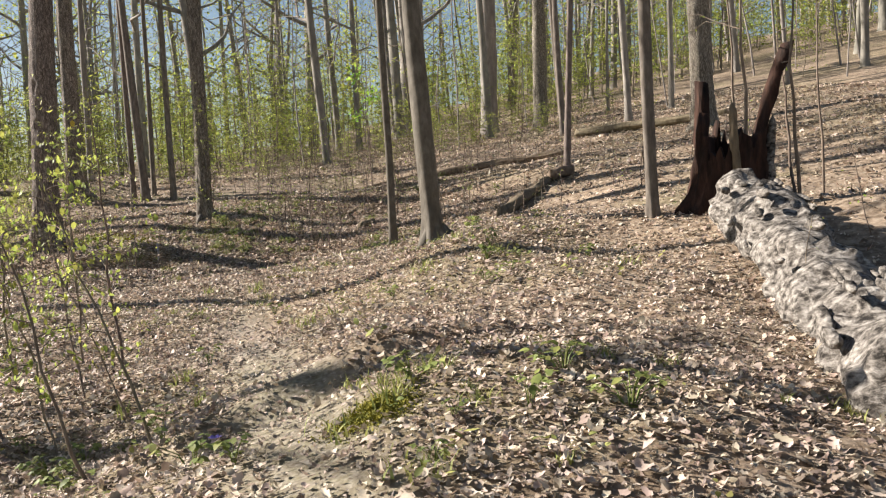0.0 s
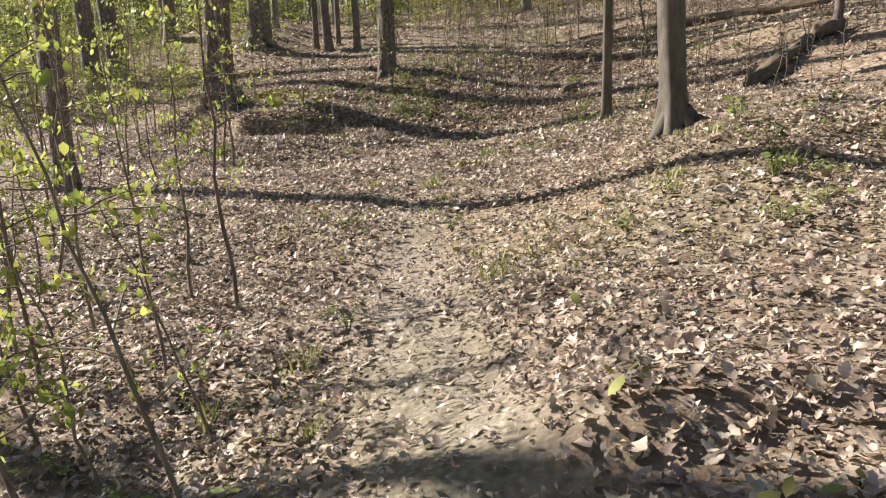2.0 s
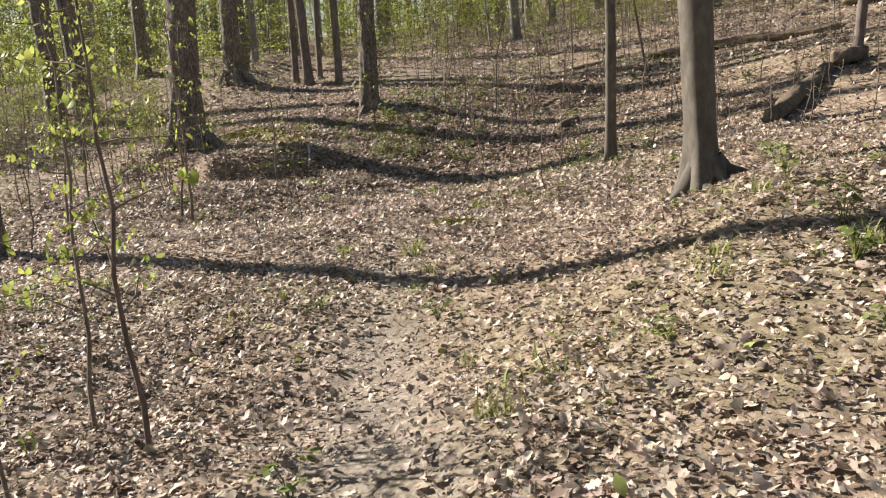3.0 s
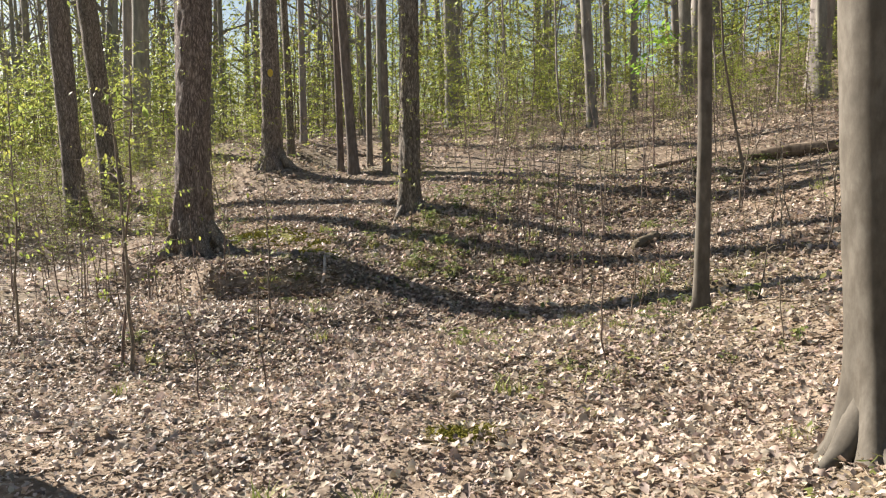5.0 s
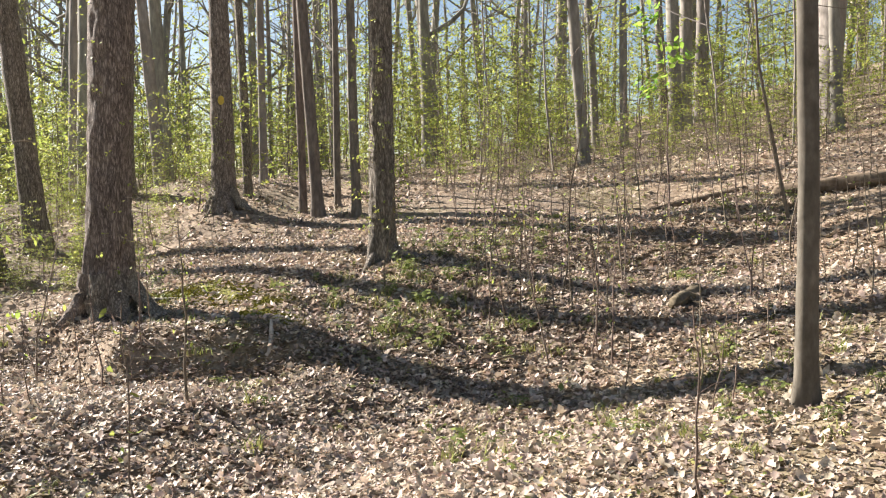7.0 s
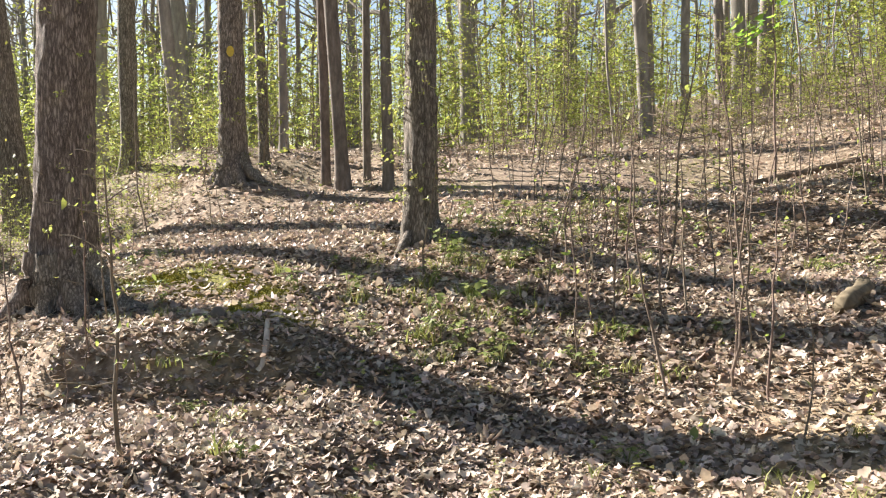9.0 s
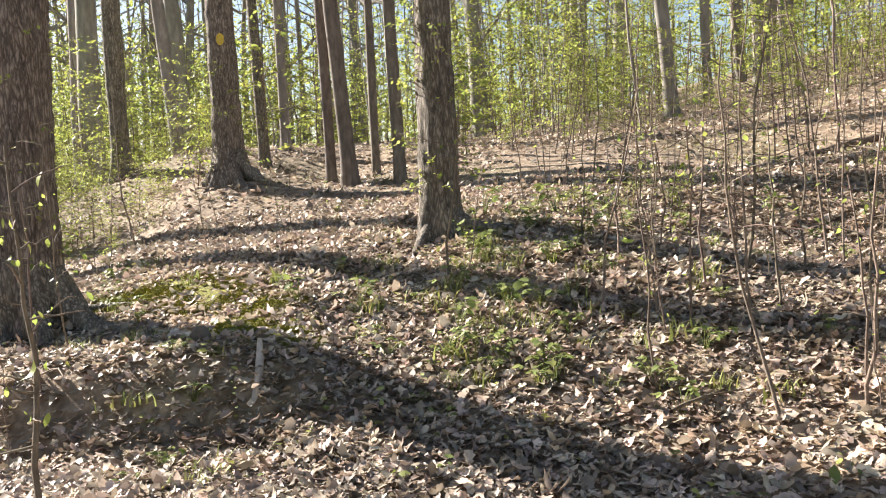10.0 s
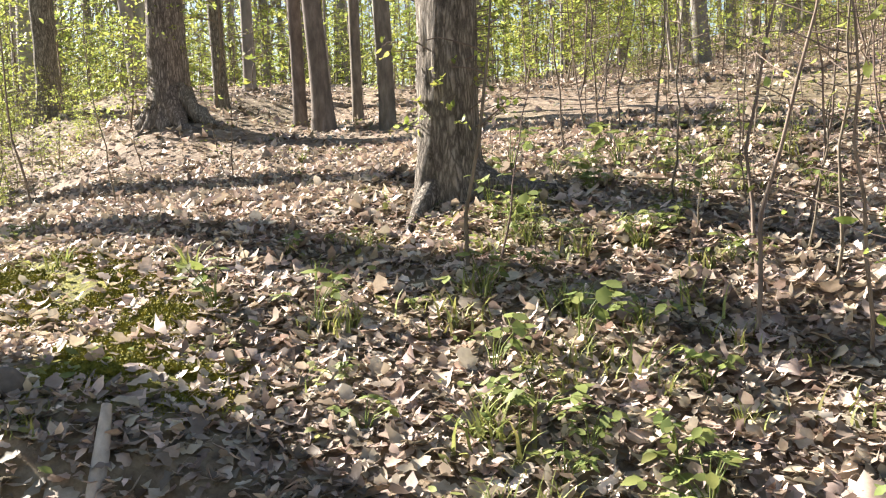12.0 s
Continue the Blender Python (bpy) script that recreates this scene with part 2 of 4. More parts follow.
def land(x, y):
    """Height of the ground without its small unevenness."""
    x, y = 150 * np.tanh(np.asarray(x, float) / 150), 150 * np.tanh(np.asarray(y, float) / 150)
    z = -1.056 + 0.0625 * x + 0.0953 * y + 0.579 * ramp_up((x - 6) / 4) - 0.062 * ramp_up((y - 26) / 6)
    for cx, cy, r, h in HUMPS:
        z = z + h * bell(x, y, cx, cy, r)
    # the bank under the big tree's roots
    d = y - 17.55 - 1.0 * np.clip(-2.75 - x, 0, 1.1)
    ends = 1 / (1 + np.exp(-np.clip((x + 4.0) / 0.45, -40, 40))) / (1 + np.exp(-np.clip((-0.85 - x) / 0.2, -40, 40)))
    z = z + 0.27 * np.tanh(d / 0.22) * np.exp(-((d / 1.2) ** 2)) * ends
    # the step worn across the trail
    z = z + 0.10 * np.tanh((y - 5.08 - 0.16 * (x - 0.6)) / 0.13) * bell(x, 0, 0.8, 0, 1.0) * bell(y, 0, 5.1 + 0.16 * (x - 0.6), 0, 0.5)
    return z


def worn(x, y):
    """How far the ground is trodden bare, 0..1."""
    d = x - trail_x(y) + 0.18 * (soft_noise(x * 1.3 + 5, y * 1.1) - 0.5)
    width = 0.35 - 0.15 * np.clip((y - 9) / 4, 0, 1)
    w = np.exp(-((d / width) ** 2)) * np.clip((13.5 - y) / 4.5, 0, 1)
    return np.clip(w * (1 - 0.3 * np.clip((y - 7.3) / 1.0, 0, 1)) * (0.85 + 0.6 * soft_noise(x * 2.1, y * 2.1)), 0, 1)


def ground_z(x, y):
    x, y = np.asarray(x, float), np.asarray(y, float)
    near = 1 / (1 + (np.hypot(x, y - 10) / 40) ** 2)
    z = land(x, y) + near * (0.10 * (soft_noise(x * 0.7, y * 0.7) - 0.5) + 0.05 * (soft_noise(x * 2.3 + 9, y * 2.3) - 0.5) + 0.02 * (soft_noise(x * 7, y * 7 + 3) - 0.5))
    return z - 0.05 * worn(x, y)


def stretch_axis(lo, hi, step, far):
    mid = np.arange(lo, hi + step, step)
    out, s = [], step
    at = 0.0
    while at < far:
        s *= 1.14
        at += s
        out.append(at)
    out = np.array(out)
    return np.concatenate([lo - out[::-1], mid, mid[-1] + out])


def build_ground():
    xs, ys = stretch_axis(-6, 8.5, 0.07, 600), stretch_axis(0, 24, 0.07, 600)
    X, Y = np.meshgrid(xs, ys, indexing="ij")
    Z = ground_z(X, Y)
    n, k = X.shape
    i, j = np.meshgrid(np.arange(n - 1), np.arange(k - 1), indexing="ij")
    faces = np.stack([i * k + j, (i + 1) * k + j, (i + 1) * k + j + 1, i * k + j + 1], -1).reshape(-1, 4)
    ob = part("ground", (np.stack([X, Y, Z], -1).reshape(-1, 3), faces), FLOOR)
    x, y = X.ravel(), Y.ravel()
    moss = np.clip(sum(bell(x, y, *m) for m in MOSS_SPOTS) * 1.3 - 0.2, 0, 1)
    green = np.clip((soft_noise(x * 0.6 + 3, y * 0.5) - 0.5) * 0.9, 0, 0.18)
    for name, values in (("bare", worn(x, y)), ("moss", moss), ("green", green)):
        ob.data.attributes.new(name, "FLOAT", "POINT").data.foreach_set("value", values.astype(np.float32))
    tagged(ob, "forest floor of leaf litter with a worn dirt trail", "ground", kind="structure")


MOSS_SPOTS = ((-2.9, 19.6, 0.26), (-2.45, 19.75, 0.27), (-1.97, 19.4, 0.25), (-1.45, 19.0, 0.19), (-1.57, 18.5, 0.24), (-1.15, 18.32, 0.2), (1.0, 4.15, 0.13), (0.96, 11.71, 0.13))
build_ground()


# ---- fallen leaves ----
def leaf_shape(stations, widths):
    """Corners (along, across) and faces of one leaf, with a midrib."""
    n = len(stations)
    pts, faces3, faces4 = [(stations[0], 0)], [], []
    for s, w in zip(stations[1:-1], widths):
        pts += [(s, -w), (s, 0), (s, w)]
    pts.append((stations[-1], 0))
    last = len(pts) - 1
    faces3 += [(0, 2, 1), (0, 3, 2)]
    for k in range(n - 3):
        a = 1 + 3 * k
        faces4 += [(a, a + 1, a + 4, a + 3), (a + 1, a + 2, a + 5, a + 4)]
    a = 1 + 3 * (n - 3)
    faces3 += [(a, a + 1, last), (a + 1, a + 2, last)]
    return np.array(pts, float), np.array(faces3), np.array(faces4).reshape(-1, 4)


def scatter_leaves(xyz, length, width, yaw, tip, roll, curl, bend, shape):
    """Many curled leaves of one shape as corners and faces."""
    pts, f3, f4 = shape
    n, k = len(xyz), len(pts)
    u = (pts[:, 0][None] - 0.5) * length[:, None]
    v = pts[:, 1][None] * width[:, None]
    w = curl[:, None] * (v / width[:, None]) ** 2 * width[:, None] + bend[:, None] * ((pts[:, 0][None] - 0.5) ** 2) * length[:, None]
    p = np.stack([u, v, w], -1)
    ct, st, cr, sr, cy, sy = np.cos(tip), np.sin(tip), np.cos(roll), np.sin(roll), np.cos(yaw), np.sin(yaw)
    x, y, z = p[..., 0], p[..., 1], p[..., 2]
    y, z = cr[:, None] * y - sr[:, None] * z, sr[:, None] * y + cr[:, None] * z
    x, z = ct[:, None] * x + st[:, None] * z, -st[:, None] * x + ct[:, None] * z
    x, y = cy[:, None] * x - sy[:, None] * y, sy[:, None] * x + cy[:, None] * y
    verts = (np.stack([x, y, z], -1) + xyz[:, None]).reshape(-1, 3)
    base = (np.arange(n) * k)[:, None, None]
    return verts, [(f3[None] + base).reshape(-1, 3), (f4[None] + base).reshape(-1, 4)]


OAK = leaf_shape((0, 0.2, 0.36, 0.52, 0.68, 0.86, 1), (0.28, 0.20, 0.40, 0.27, 0.30))
OVAL = leaf_shape((0, 0.3, 0.65, 1), (0.36, 0.34))
BIT = leaf_shape((0, 0.5, 1), (0.38,))
MAPLE = leaf_shape((0, 0.12, 0.3, 0.5, 0.72, 1), (0.36, 0.33, 0.50, 0.27))


def mossy(x, y):
    return np.clip(sum(bell(x, y, mx, my, 0.8 * mr) for mx, my, mr in MOSS_SPOTS), 0, 1)


def litter(name, n, box, shape, size, keep, label, drop=0.85):
    x = RNG.uniform(box[0], box[1], n)
    y = RNG.uniform(box[2], box[3], n)
    ok = RNG.random(n) < keep(x, y) * (1 - drop * worn(x, y)) * (1 - 0.93 * mossy(x, y)) * (0.45 + 0.75 * soft_noise(x * 0.9 + 40, y * 0.9))
    x, y = x[ok], y[ok]
    n = len(x)
    length = size * (0.78 + 0.36 * np.clip((y - 10) / 7, 0, 1)) * np.exp(np.clip(RNG.normal(0, 0.32, n), -0.8, 0.6))
    tip, roll = RNG.normal(0, 0.3, n), RNG.normal(0, 0.33, n)
    lift = 0.006 + 0.022 * RNG.random(n) + 0.25 * length * np.abs(np.sin(tip))
    xyz = np.stack([x, y, ground_z(x, y) + lift], -1)
    geo = scatter_leaves(xyz, length, length * RNG.uniform(0.4, 0.9, n), RNG.uniform(0, 6.283, n), tip, roll, RNG.normal(0.4, 0.8, n), RNG.normal(0.15, 0.9, n), shape)
    ob = part(name, geo, LITTER)
    tagged(ob, label, "fallen leaves", kind="stuff")


def near_walk(x, y):
    return np.clip(1.25 - np.abs(x - 0.6) / 5.5, 0.12, 1)


litter("leaf_litter", 125000, (-4.5, 5.5, 1.8, 23.5), OAK, 0.062, near_walk, "dry curled brown oak leaves covering the forest floor")
litter("leaf_litter", 70000, (-4.5, 5.5, 1.8, 23.5), MAPLE, 0.054, near_walk, "dry pale brown maple leaves covering the forest floor")
litter("leaf_litter", 190000, (-4.5, 6, 1.8, 23), BIT, 0.036, near_walk, "broken bits of dry brown leaves on the ground", 0.5)
litter("leaf_litter", 130000, (-13, 17, 3, 42), BIT, 0.085, lambda x, y: np.clip((np.abs(x - 0.6) - 3.5) / 3 + np.clip(y - 20, 0, 9) / 4, 0, 1), "dry brown leaves over the far forest floor")


# ---- trees ----
def trunk_geo(h, r, lean, seed, segs=28, fine=0.06, fine_to=5.0, flare=0.7, lobes=5, ridges=0.06, bow=0.0):
    """A tapered trunk with a flared, lobed foot and furrowed bark."""
    g = np.random.default_rng(seed)
    z = np.concatenate([np.arange(-0.35, fine_to, fine), np.linspace(fine_to, h, 14)])
    th = np.linspace(0, 2 * np.pi, segs, endpoint=False)
    Z, TH = np.meshgrid(z, th, indexing="ij")
    up = np.clip(Z, 0, None)
    rad = r * (1 - 0.8 * (up / h) ** 1.2) * (1 + 0.04 * np.sin(up * 1.7 + g.uniform(0, 6)))
    ph = g.uniform(0, 6.28, 3)
    foot = np.exp(-np.clip(Z + 0.05, 0, None) / (1.1 * r + 0.06))
    star = 0.55 + 0.45 * np.cos(lobes * TH + ph[0]) + 0.35 * np.cos(2 * TH + ph[1])
    rad = rad + flare * r * foot * np.clip(star, 0.05, None)
    ridge = soft_noise(TH / 6.283 * segs * 0.5 + 0.5 * np.sin(Z * 3 + ph[2]), Z * 6 + seed) - 0.5
    ridge = np.where(TH > 6.0, ridge * (6.283 - TH) / 0.283, ridge)
    rad = rad * (1 + ridges * 2 * ridge + 0.05 * np.cos(3 * TH + up * 0.7 + ph[1]))
    sway = bow * np.sin(up / h * 9 + ph[0]) * np.clip(up, 0, 1.5)
    x = rad * np.cos(TH) + lean[0] * up + sway
    y = rad * np.sin(TH) + lean[1] * up
    return np.stack([x, y, Z], -1).reshape(-1, 3), tube_faces(len(z), segs)


def limbs_geo(h, r, lean, seed, count=8, start=0.38, leaves=5, spread=1.0):
    """Bare limbs with twigs and thin spring leaves at their ends."""
    g = np.random.default_rng(seed + 500)
    wood, tips = [], []
    for k in range(count):
        z0 = h * (start + (0.93 - start) * (k + g.random()) / count)
        az = k * 2.4 + g.uniform(-0.5, 0.5)
        ln = h * g.uniform(0.13, 0.24) * spread * (1.15 - 0.6 * z0 / h)
        r0 = r * (1 - 0.8 * (z0 / h) ** 1.2) * 0.5
        s = np.linspace(0, 1, 6)
        rise = g.uniform(0.35, 0.9)
        p = np.stack([lean[0] * z0 + ln * s * np.cos(az + 0.3 * s), lean[1] * z0 + ln * s * np.sin(az + 0.3 * s), z0 + ln * rise * s ** 1.3], -1)
        p[1:] += g.normal(0, 0.05 * ln, (5, 3))
        wood.append(tube(p, r0 * (1 - 0.85 * s), 6))
        for b in range(5):
            q = p[1 + b % 5] if b else p[5]
            d = g.normal(0, 1, 3)
            d[2] = abs(d[2]) * 0.7
            d *= ln * g.uniform(0.25, 0.45) / np.linalg.norm(d)
            s2 = np.linspace(0, 1, 4)[:, None]
            t = q + d * s2 + g.normal(0, 0.03, (4, 3)) * s2
            wood.append(tube(t, r0 * 0.3 * (1 - 0.8 * s2[:, 0]) + 0.004, 4))
            tips += [t[3], t[2], q + d * 0.8]
    tips = np.array(tips)
    n = len(tips) * leaves
    at = np.repeat(tips, leaves, 0) + g.normal(0, 0.32, (n, 3))
    size = g.uniform(0.07, 0.13, n)
    crown = scatter_leaves(at, size, size * 0.7, g.uniform(0, 6.28, n), g.normal(0, 0.5, n), g.normal(0, 0.5, n), g.normal(0, 0.3, n), g.normal(0, 0.3, n), SPRIG)
    return wood, crown


SPRIG = (np.array([(0, 0), (0.5, -0.4), (1, 0), (0.5, 0.4)], float), np.array([(0, 1, 2), (0, 2, 3)]), np.zeros((0, 4), int))


def make_tree(label, h, r, lean, seed, bark=BARK, group="forest trees", limbs=8, start=0.38, **shape):
    root = thing("tree", label, "tree", group)
    part("trunk", trunk_geo(h, r, lean, seed, **shape), bark, root)
    wood, crown = limbs_geo(h, r, lean, seed, limbs, start)
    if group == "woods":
        part("branchwork", joined(wood), HAZED_BARK, root, kind="stuff")
    else:
        for k in range(limbs):
            part("branch", joined(wood[6 * k:6 * k + 6]), BARK_SMOOTH, root)
    part("crown", crown, GREEN, root, "thin spring leaves", smooth=False, kind="stuff")
    return root


def stand(ob, x, y, sink=0.0):
    ob.location = (x, y, float(land(x, y)) - sink)
    return ob


def trunk_leaves(root, r, lo, hi, n, seed, lean=(0, 0)):
    """Small leafy shoots straight out of a trunk: thin twigs with a few leaves each."""
    g = np.random.default_rng(seed)
    twigs, at, yaw = [], [], []
    for _ in range(n):
        az, z, ln = g.uniform(0, 6.28), g.uniform(lo, hi), g.uniform(0.06, 0.24)
        out = np.array([math.cos(az), math.sin(az), g.uniform(-0.1, 0.6)])
        p0 = np.array([lean[0] * z, lean[1] * z, z]) + out * (0.85 * r, 0.85 * r, 0)
        s = np.linspace(0, 1, 4)[:, None]
        p = p0 + out * (0.15 * r + ln) * s + g.normal(0, 0.012, (4, 3)) * s
        twigs.append(tube(p, 0.004 - 0.0028 * s[:, 0], 4))
        for _ in range(g.integers(3, 8)):
            w = g.uniform(0.45, 1.05)
            at.append(p0 + out * (0.15 * r + ln) * w + g.normal(0, 0.022, 3))
            yaw.append(az + g.normal(0, 0.9))
    n = len(at)
    size = g.uniform(0.028, 0.058, n)
    geo = scatter_leaves(np.array(at), size, size * 0.7, np.array(yaw), g.normal(0.5, 0.4, n), g.normal(0, 0.4, n), g.normal(0.2, 0.3, n), g.normal(0.3, 0.3, n), OVAL)
    part("twig", joined(twigs), TWIG, root, kind="stuff")
    part("foliage", geo, GREEN, root, "small yellow-green shoots", kind="stuff")


# x, y, radius, lean, height, seed, label, foot flare, bark, fineness
oak = stand(make_tree("thick grey oak with furrowed bark and small shoots beside the trail", 21, 0.165, (0.013, 0.001), 11, segs=56, fine=0.035, fine_to=3.2, flare=0.75, lobes=4, ridges=0.055), -0.3, 20.4)
trunk_leaves(oak, 0.17, 0.35, 3.2, 170, 3, (0.013, 0.001))
big = stand(make_tree("big rough-barked oak on a root mound beside the trail", 22, 0.265, (0.045, 0.02), 12, segs=56, fine=0.035, fine_to=3.8, flare=0.8, lobes=5, ridges=0.055), -3.4, 19.2, 0.1)
trunk_leaves(big, 0.26, 0.6, 3.6, 60, 4, (0.045, 0.02))
blazed = stand(make_tree("tall brown tree with a yellow paint mark on a low rise", 23, 0.20, (0.014, 0.005), 13, segs=40, fine=0.06, fine_to=4.5, flare=0.9, lobes=4, ridges=0.06), -3.8, 25.1)
disc = [(0.06 * math.cos(a), 0.0, 0.085 * math.sin(a)) for a in np.linspace(0, 6.28, 12, endpoint=False)]
blaze_pts = np.array([(0, 0, 0)] + disc) + (0.09, -0.196, 1.95)
part("paint_mark", (blaze_pts, np.array([(0, 1 + k, 1 + (k + 1) % 12) for k in range(12)])), BLAZE, blazed, "yellow paint mark")
TREES = (
    (2.75, 10.50, 0.120, (-0.047, 0.014), 15, 21, "smooth grey beech with a flared foot in leaf litter", 1.35, BEECH),
    (2.99, 14.82, 0.069, (0.0, 0.0), 12, 22, "slender straight brown-barked young tree in leaf litter", 0.5, BEECH),
    (4.91, 9.05, 0.070, (-0.003, 0.002), 12, 23, "slender crooked young tree beside the rotten stump", 0.5, BARK_SMOOTH),
    (-7.40, 23.50, 0.214, (-0.022, -0.012), 20, 24, "rough dark-barked tree among leafy saplings", 0.7, BARK),
    (-7.33, 25.10, 0.221, (-0.073, -0.037), 20, 25, "leaning rough dark-barked tree among leafy saplings", 0.8, BARK),
    (-2.00, 24.95, 0.110, (-0.045, -0.009), 19, 26, "slightly leaning grey tree at the end of the trail", 0.5, BARK_SMOOTH),
    (-2.35, 25.30, 0.078, (0.0, 0.0), 17, 27, "thin dark tree standing close behind another", 0.4, BARK_SMOOTH),
    (-1.95, 26.80, 0.072, (0.01, 0.0), 16, 28, "thin crooked dark tree in the brush", 0.4, BARK_SMOOTH),
    (-1.25, 24.70, 0.084, (0.0, 0.0), 17, 29, "slim grey tree behind the furrowed oak", 0.5, BARK_SMOOTH),
    (-3.95, 28.70, 0.091, (0.017, 0.004), 20, 30, "slim grey tree in pale green brush", 0.5, HAZED_BARK),
    (-10.73, 40.84, 0.289, (-0.02, -0.009), 22, 31, "tall grey tree in pale green brush", 0.6, HAZED_BARK),
    (-1.07, 43.24, 0.235, (-0.011, 0.0), 22, 32, "tall grey tree in pale green brush", 0.6, HAZED_BARK),
    (9.87, 51.29, 0.232, (-0.04, 0.01), 21, 33, "pale grey tree on the rising slope", 0.5, HAZED_BARK),
    (8.72, 43.56, 0.272, (-0.03, 0.009), 22, 34, "pale grey tree on the rising slope", 0.5, HAZED_BARK),
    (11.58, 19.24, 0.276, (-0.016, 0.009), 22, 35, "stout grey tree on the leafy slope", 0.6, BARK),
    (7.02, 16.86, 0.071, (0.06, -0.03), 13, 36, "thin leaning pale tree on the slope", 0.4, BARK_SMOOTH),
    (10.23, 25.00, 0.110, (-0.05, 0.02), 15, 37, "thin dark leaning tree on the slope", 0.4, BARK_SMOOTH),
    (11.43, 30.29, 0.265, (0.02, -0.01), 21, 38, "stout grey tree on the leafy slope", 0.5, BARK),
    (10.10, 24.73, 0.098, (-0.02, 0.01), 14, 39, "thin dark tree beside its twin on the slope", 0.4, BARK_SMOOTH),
    (10.74, 47.98, 0.315, (0.03, -0.008), 22, 40, "tall grey tree far up the slope", 0.5, HAZED_BARK),
    (9.38, 30.00, 0.141, (-0.03, 0.011), 16, 41, "pale grey tree with low twigs on the slope", 0.5, HAZED_BARK),
    (-11.63, 35.43, 0.207, (0.04, 0.02), 20, 42, "grey tree in the pale green brush", 0.5, HAZED_BARK),
    (-10.73, 34.39, 0.303, (0.033, 0.015), 21, 43, "grey tree in the pale green brush", 0.5, HAZED_BARK),
    (-10.24, 39.05, 0.232, (-0.06, -0.01), 21, 44, "leaning grey tree in the pale green brush", 0.5, HAZED_BARK),
    (-6.84, 28.00, 0.173, (0.02, 0.01), 20, 45, "rough brown tree among leafy saplings", 0.7, BARK),
    (-3.42, 12.30, 0.127, (0.0, 0.0), 16, 47, "rough brown tree among leafy saplings beside the trail", 0.7, BARK),
    (-3.91, 27.23, 0.095, (-0.02, 0.0), 18, 46, "thin brown tree behind the marked one", 0.4, BARK),
)
for x, y, r, lean, h, seed, label, flare, bark in TREES:
    near = y < 23
    ob = stand(make_tree(label, h, r, lean, seed, bark, limbs=6 if r < 0.12 else 8, segs=32 if near else 16, fine=0.06 if near else 0.25, fine_to=4.5 if near else 8, flare=flare, ridges=0.07 if bark is BARK else 0.035, bow=0.012 if r < 0.1 else 0.004), x, y)
    if seed == 21:
        beech = ob

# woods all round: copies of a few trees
PROTOS = [make_tree("tall grey forest tree with bare limbs and thin leaves", h, r, (lx, ly), 60 + k, HAZED_BARK, "woods", limbs=10, start=0.18, segs=14, fine=0.3, fine_to=8, flare=0.5, bow=0.015) for k, (h, r, lx, ly) in enumerate(((22, 0.20, 0.01, 0.0), (20, 0.14, -0.02, 0.01), (17, 0.09, 0.03, 0.0), (23, 0.26, 0.0, 0.01), (15, 0.06, 0.02, -0.02), (19, 0.11, -0.01, 0.02)))]
g = np.random.default_rng(90)
taken = [(t[0], t[1]) for t in TREES] + [(-0.3, 20.4), (-3.38, 19.3), (-3.8, 25.1)]
placed = 0


def woods_ok(x, y, gap):
    if min(math.hypot(x - a, y - b) for a, b in taken) < gap:
        return False
    if -5.5 < x < 7.5 and -3 < y < 30:
        return False
    return True


# unseen trees added on the trail's sunny side to cast shadows across it
for k, (x, y, sc) in enumerate(((-8.4, 10.5, 0.75), (-12.0, 3.0, 1.0), (-9.0, 1.6, 0.8), (-18.0, 8.0, 1.1), (-16.0, -4.0, 0.9), (-24.0, 15.0, 1.0))):
    taken.append((x, y))
    m = pose(x, y, float(land(x, y)) - 0.1, 0, 0, 70 * k) @ Matrix.Diagonal((sc, sc, min(max(sc, 0.8), 1.1), 1))
    if k < len(PROTOS):
        PROTOS[k].matrix_basis = m
    else:
        copy_thing(PROTOS[k % len(PROTOS)], m)
while placed < 140:
    if placed < 125:
        d, a = 21 + 50 * g.random() ** 0.75, radians(g.uniform(24, 146))
        x, y = 0.5 + d * math.cos(a), 6 + d * math.sin(a)
    else:
        x, y = g.uniform(-20, 30), g.uniform(-30, -6)
    if x > 4 and y < 24 and g.random() < 0.7:
        continue
    if x < -5 and y + 0.75 * x < 20:
        continue
    if x < -5 and y + 0.75 * x < 30 and g.random() < (0.88 if x > -20 else 0.6):
        continue
    if not woods_ok(x, y, 1.0):
        continue
    taken.append((x, y))
    s = g.uniform(0.8, 1.2)
    m = pose(x, y, float(land(x, y)) - 0.1, g.normal(0, 2.2), g.normal(0, 2.2), g.uniform(0, 360)) @ Matrix.Diagonal((s, s, s * g.uniform(0.9, 1.1), 1))
    copy_thing(PROTOS[placed % len(PROTOS)], m)
    placed += 1


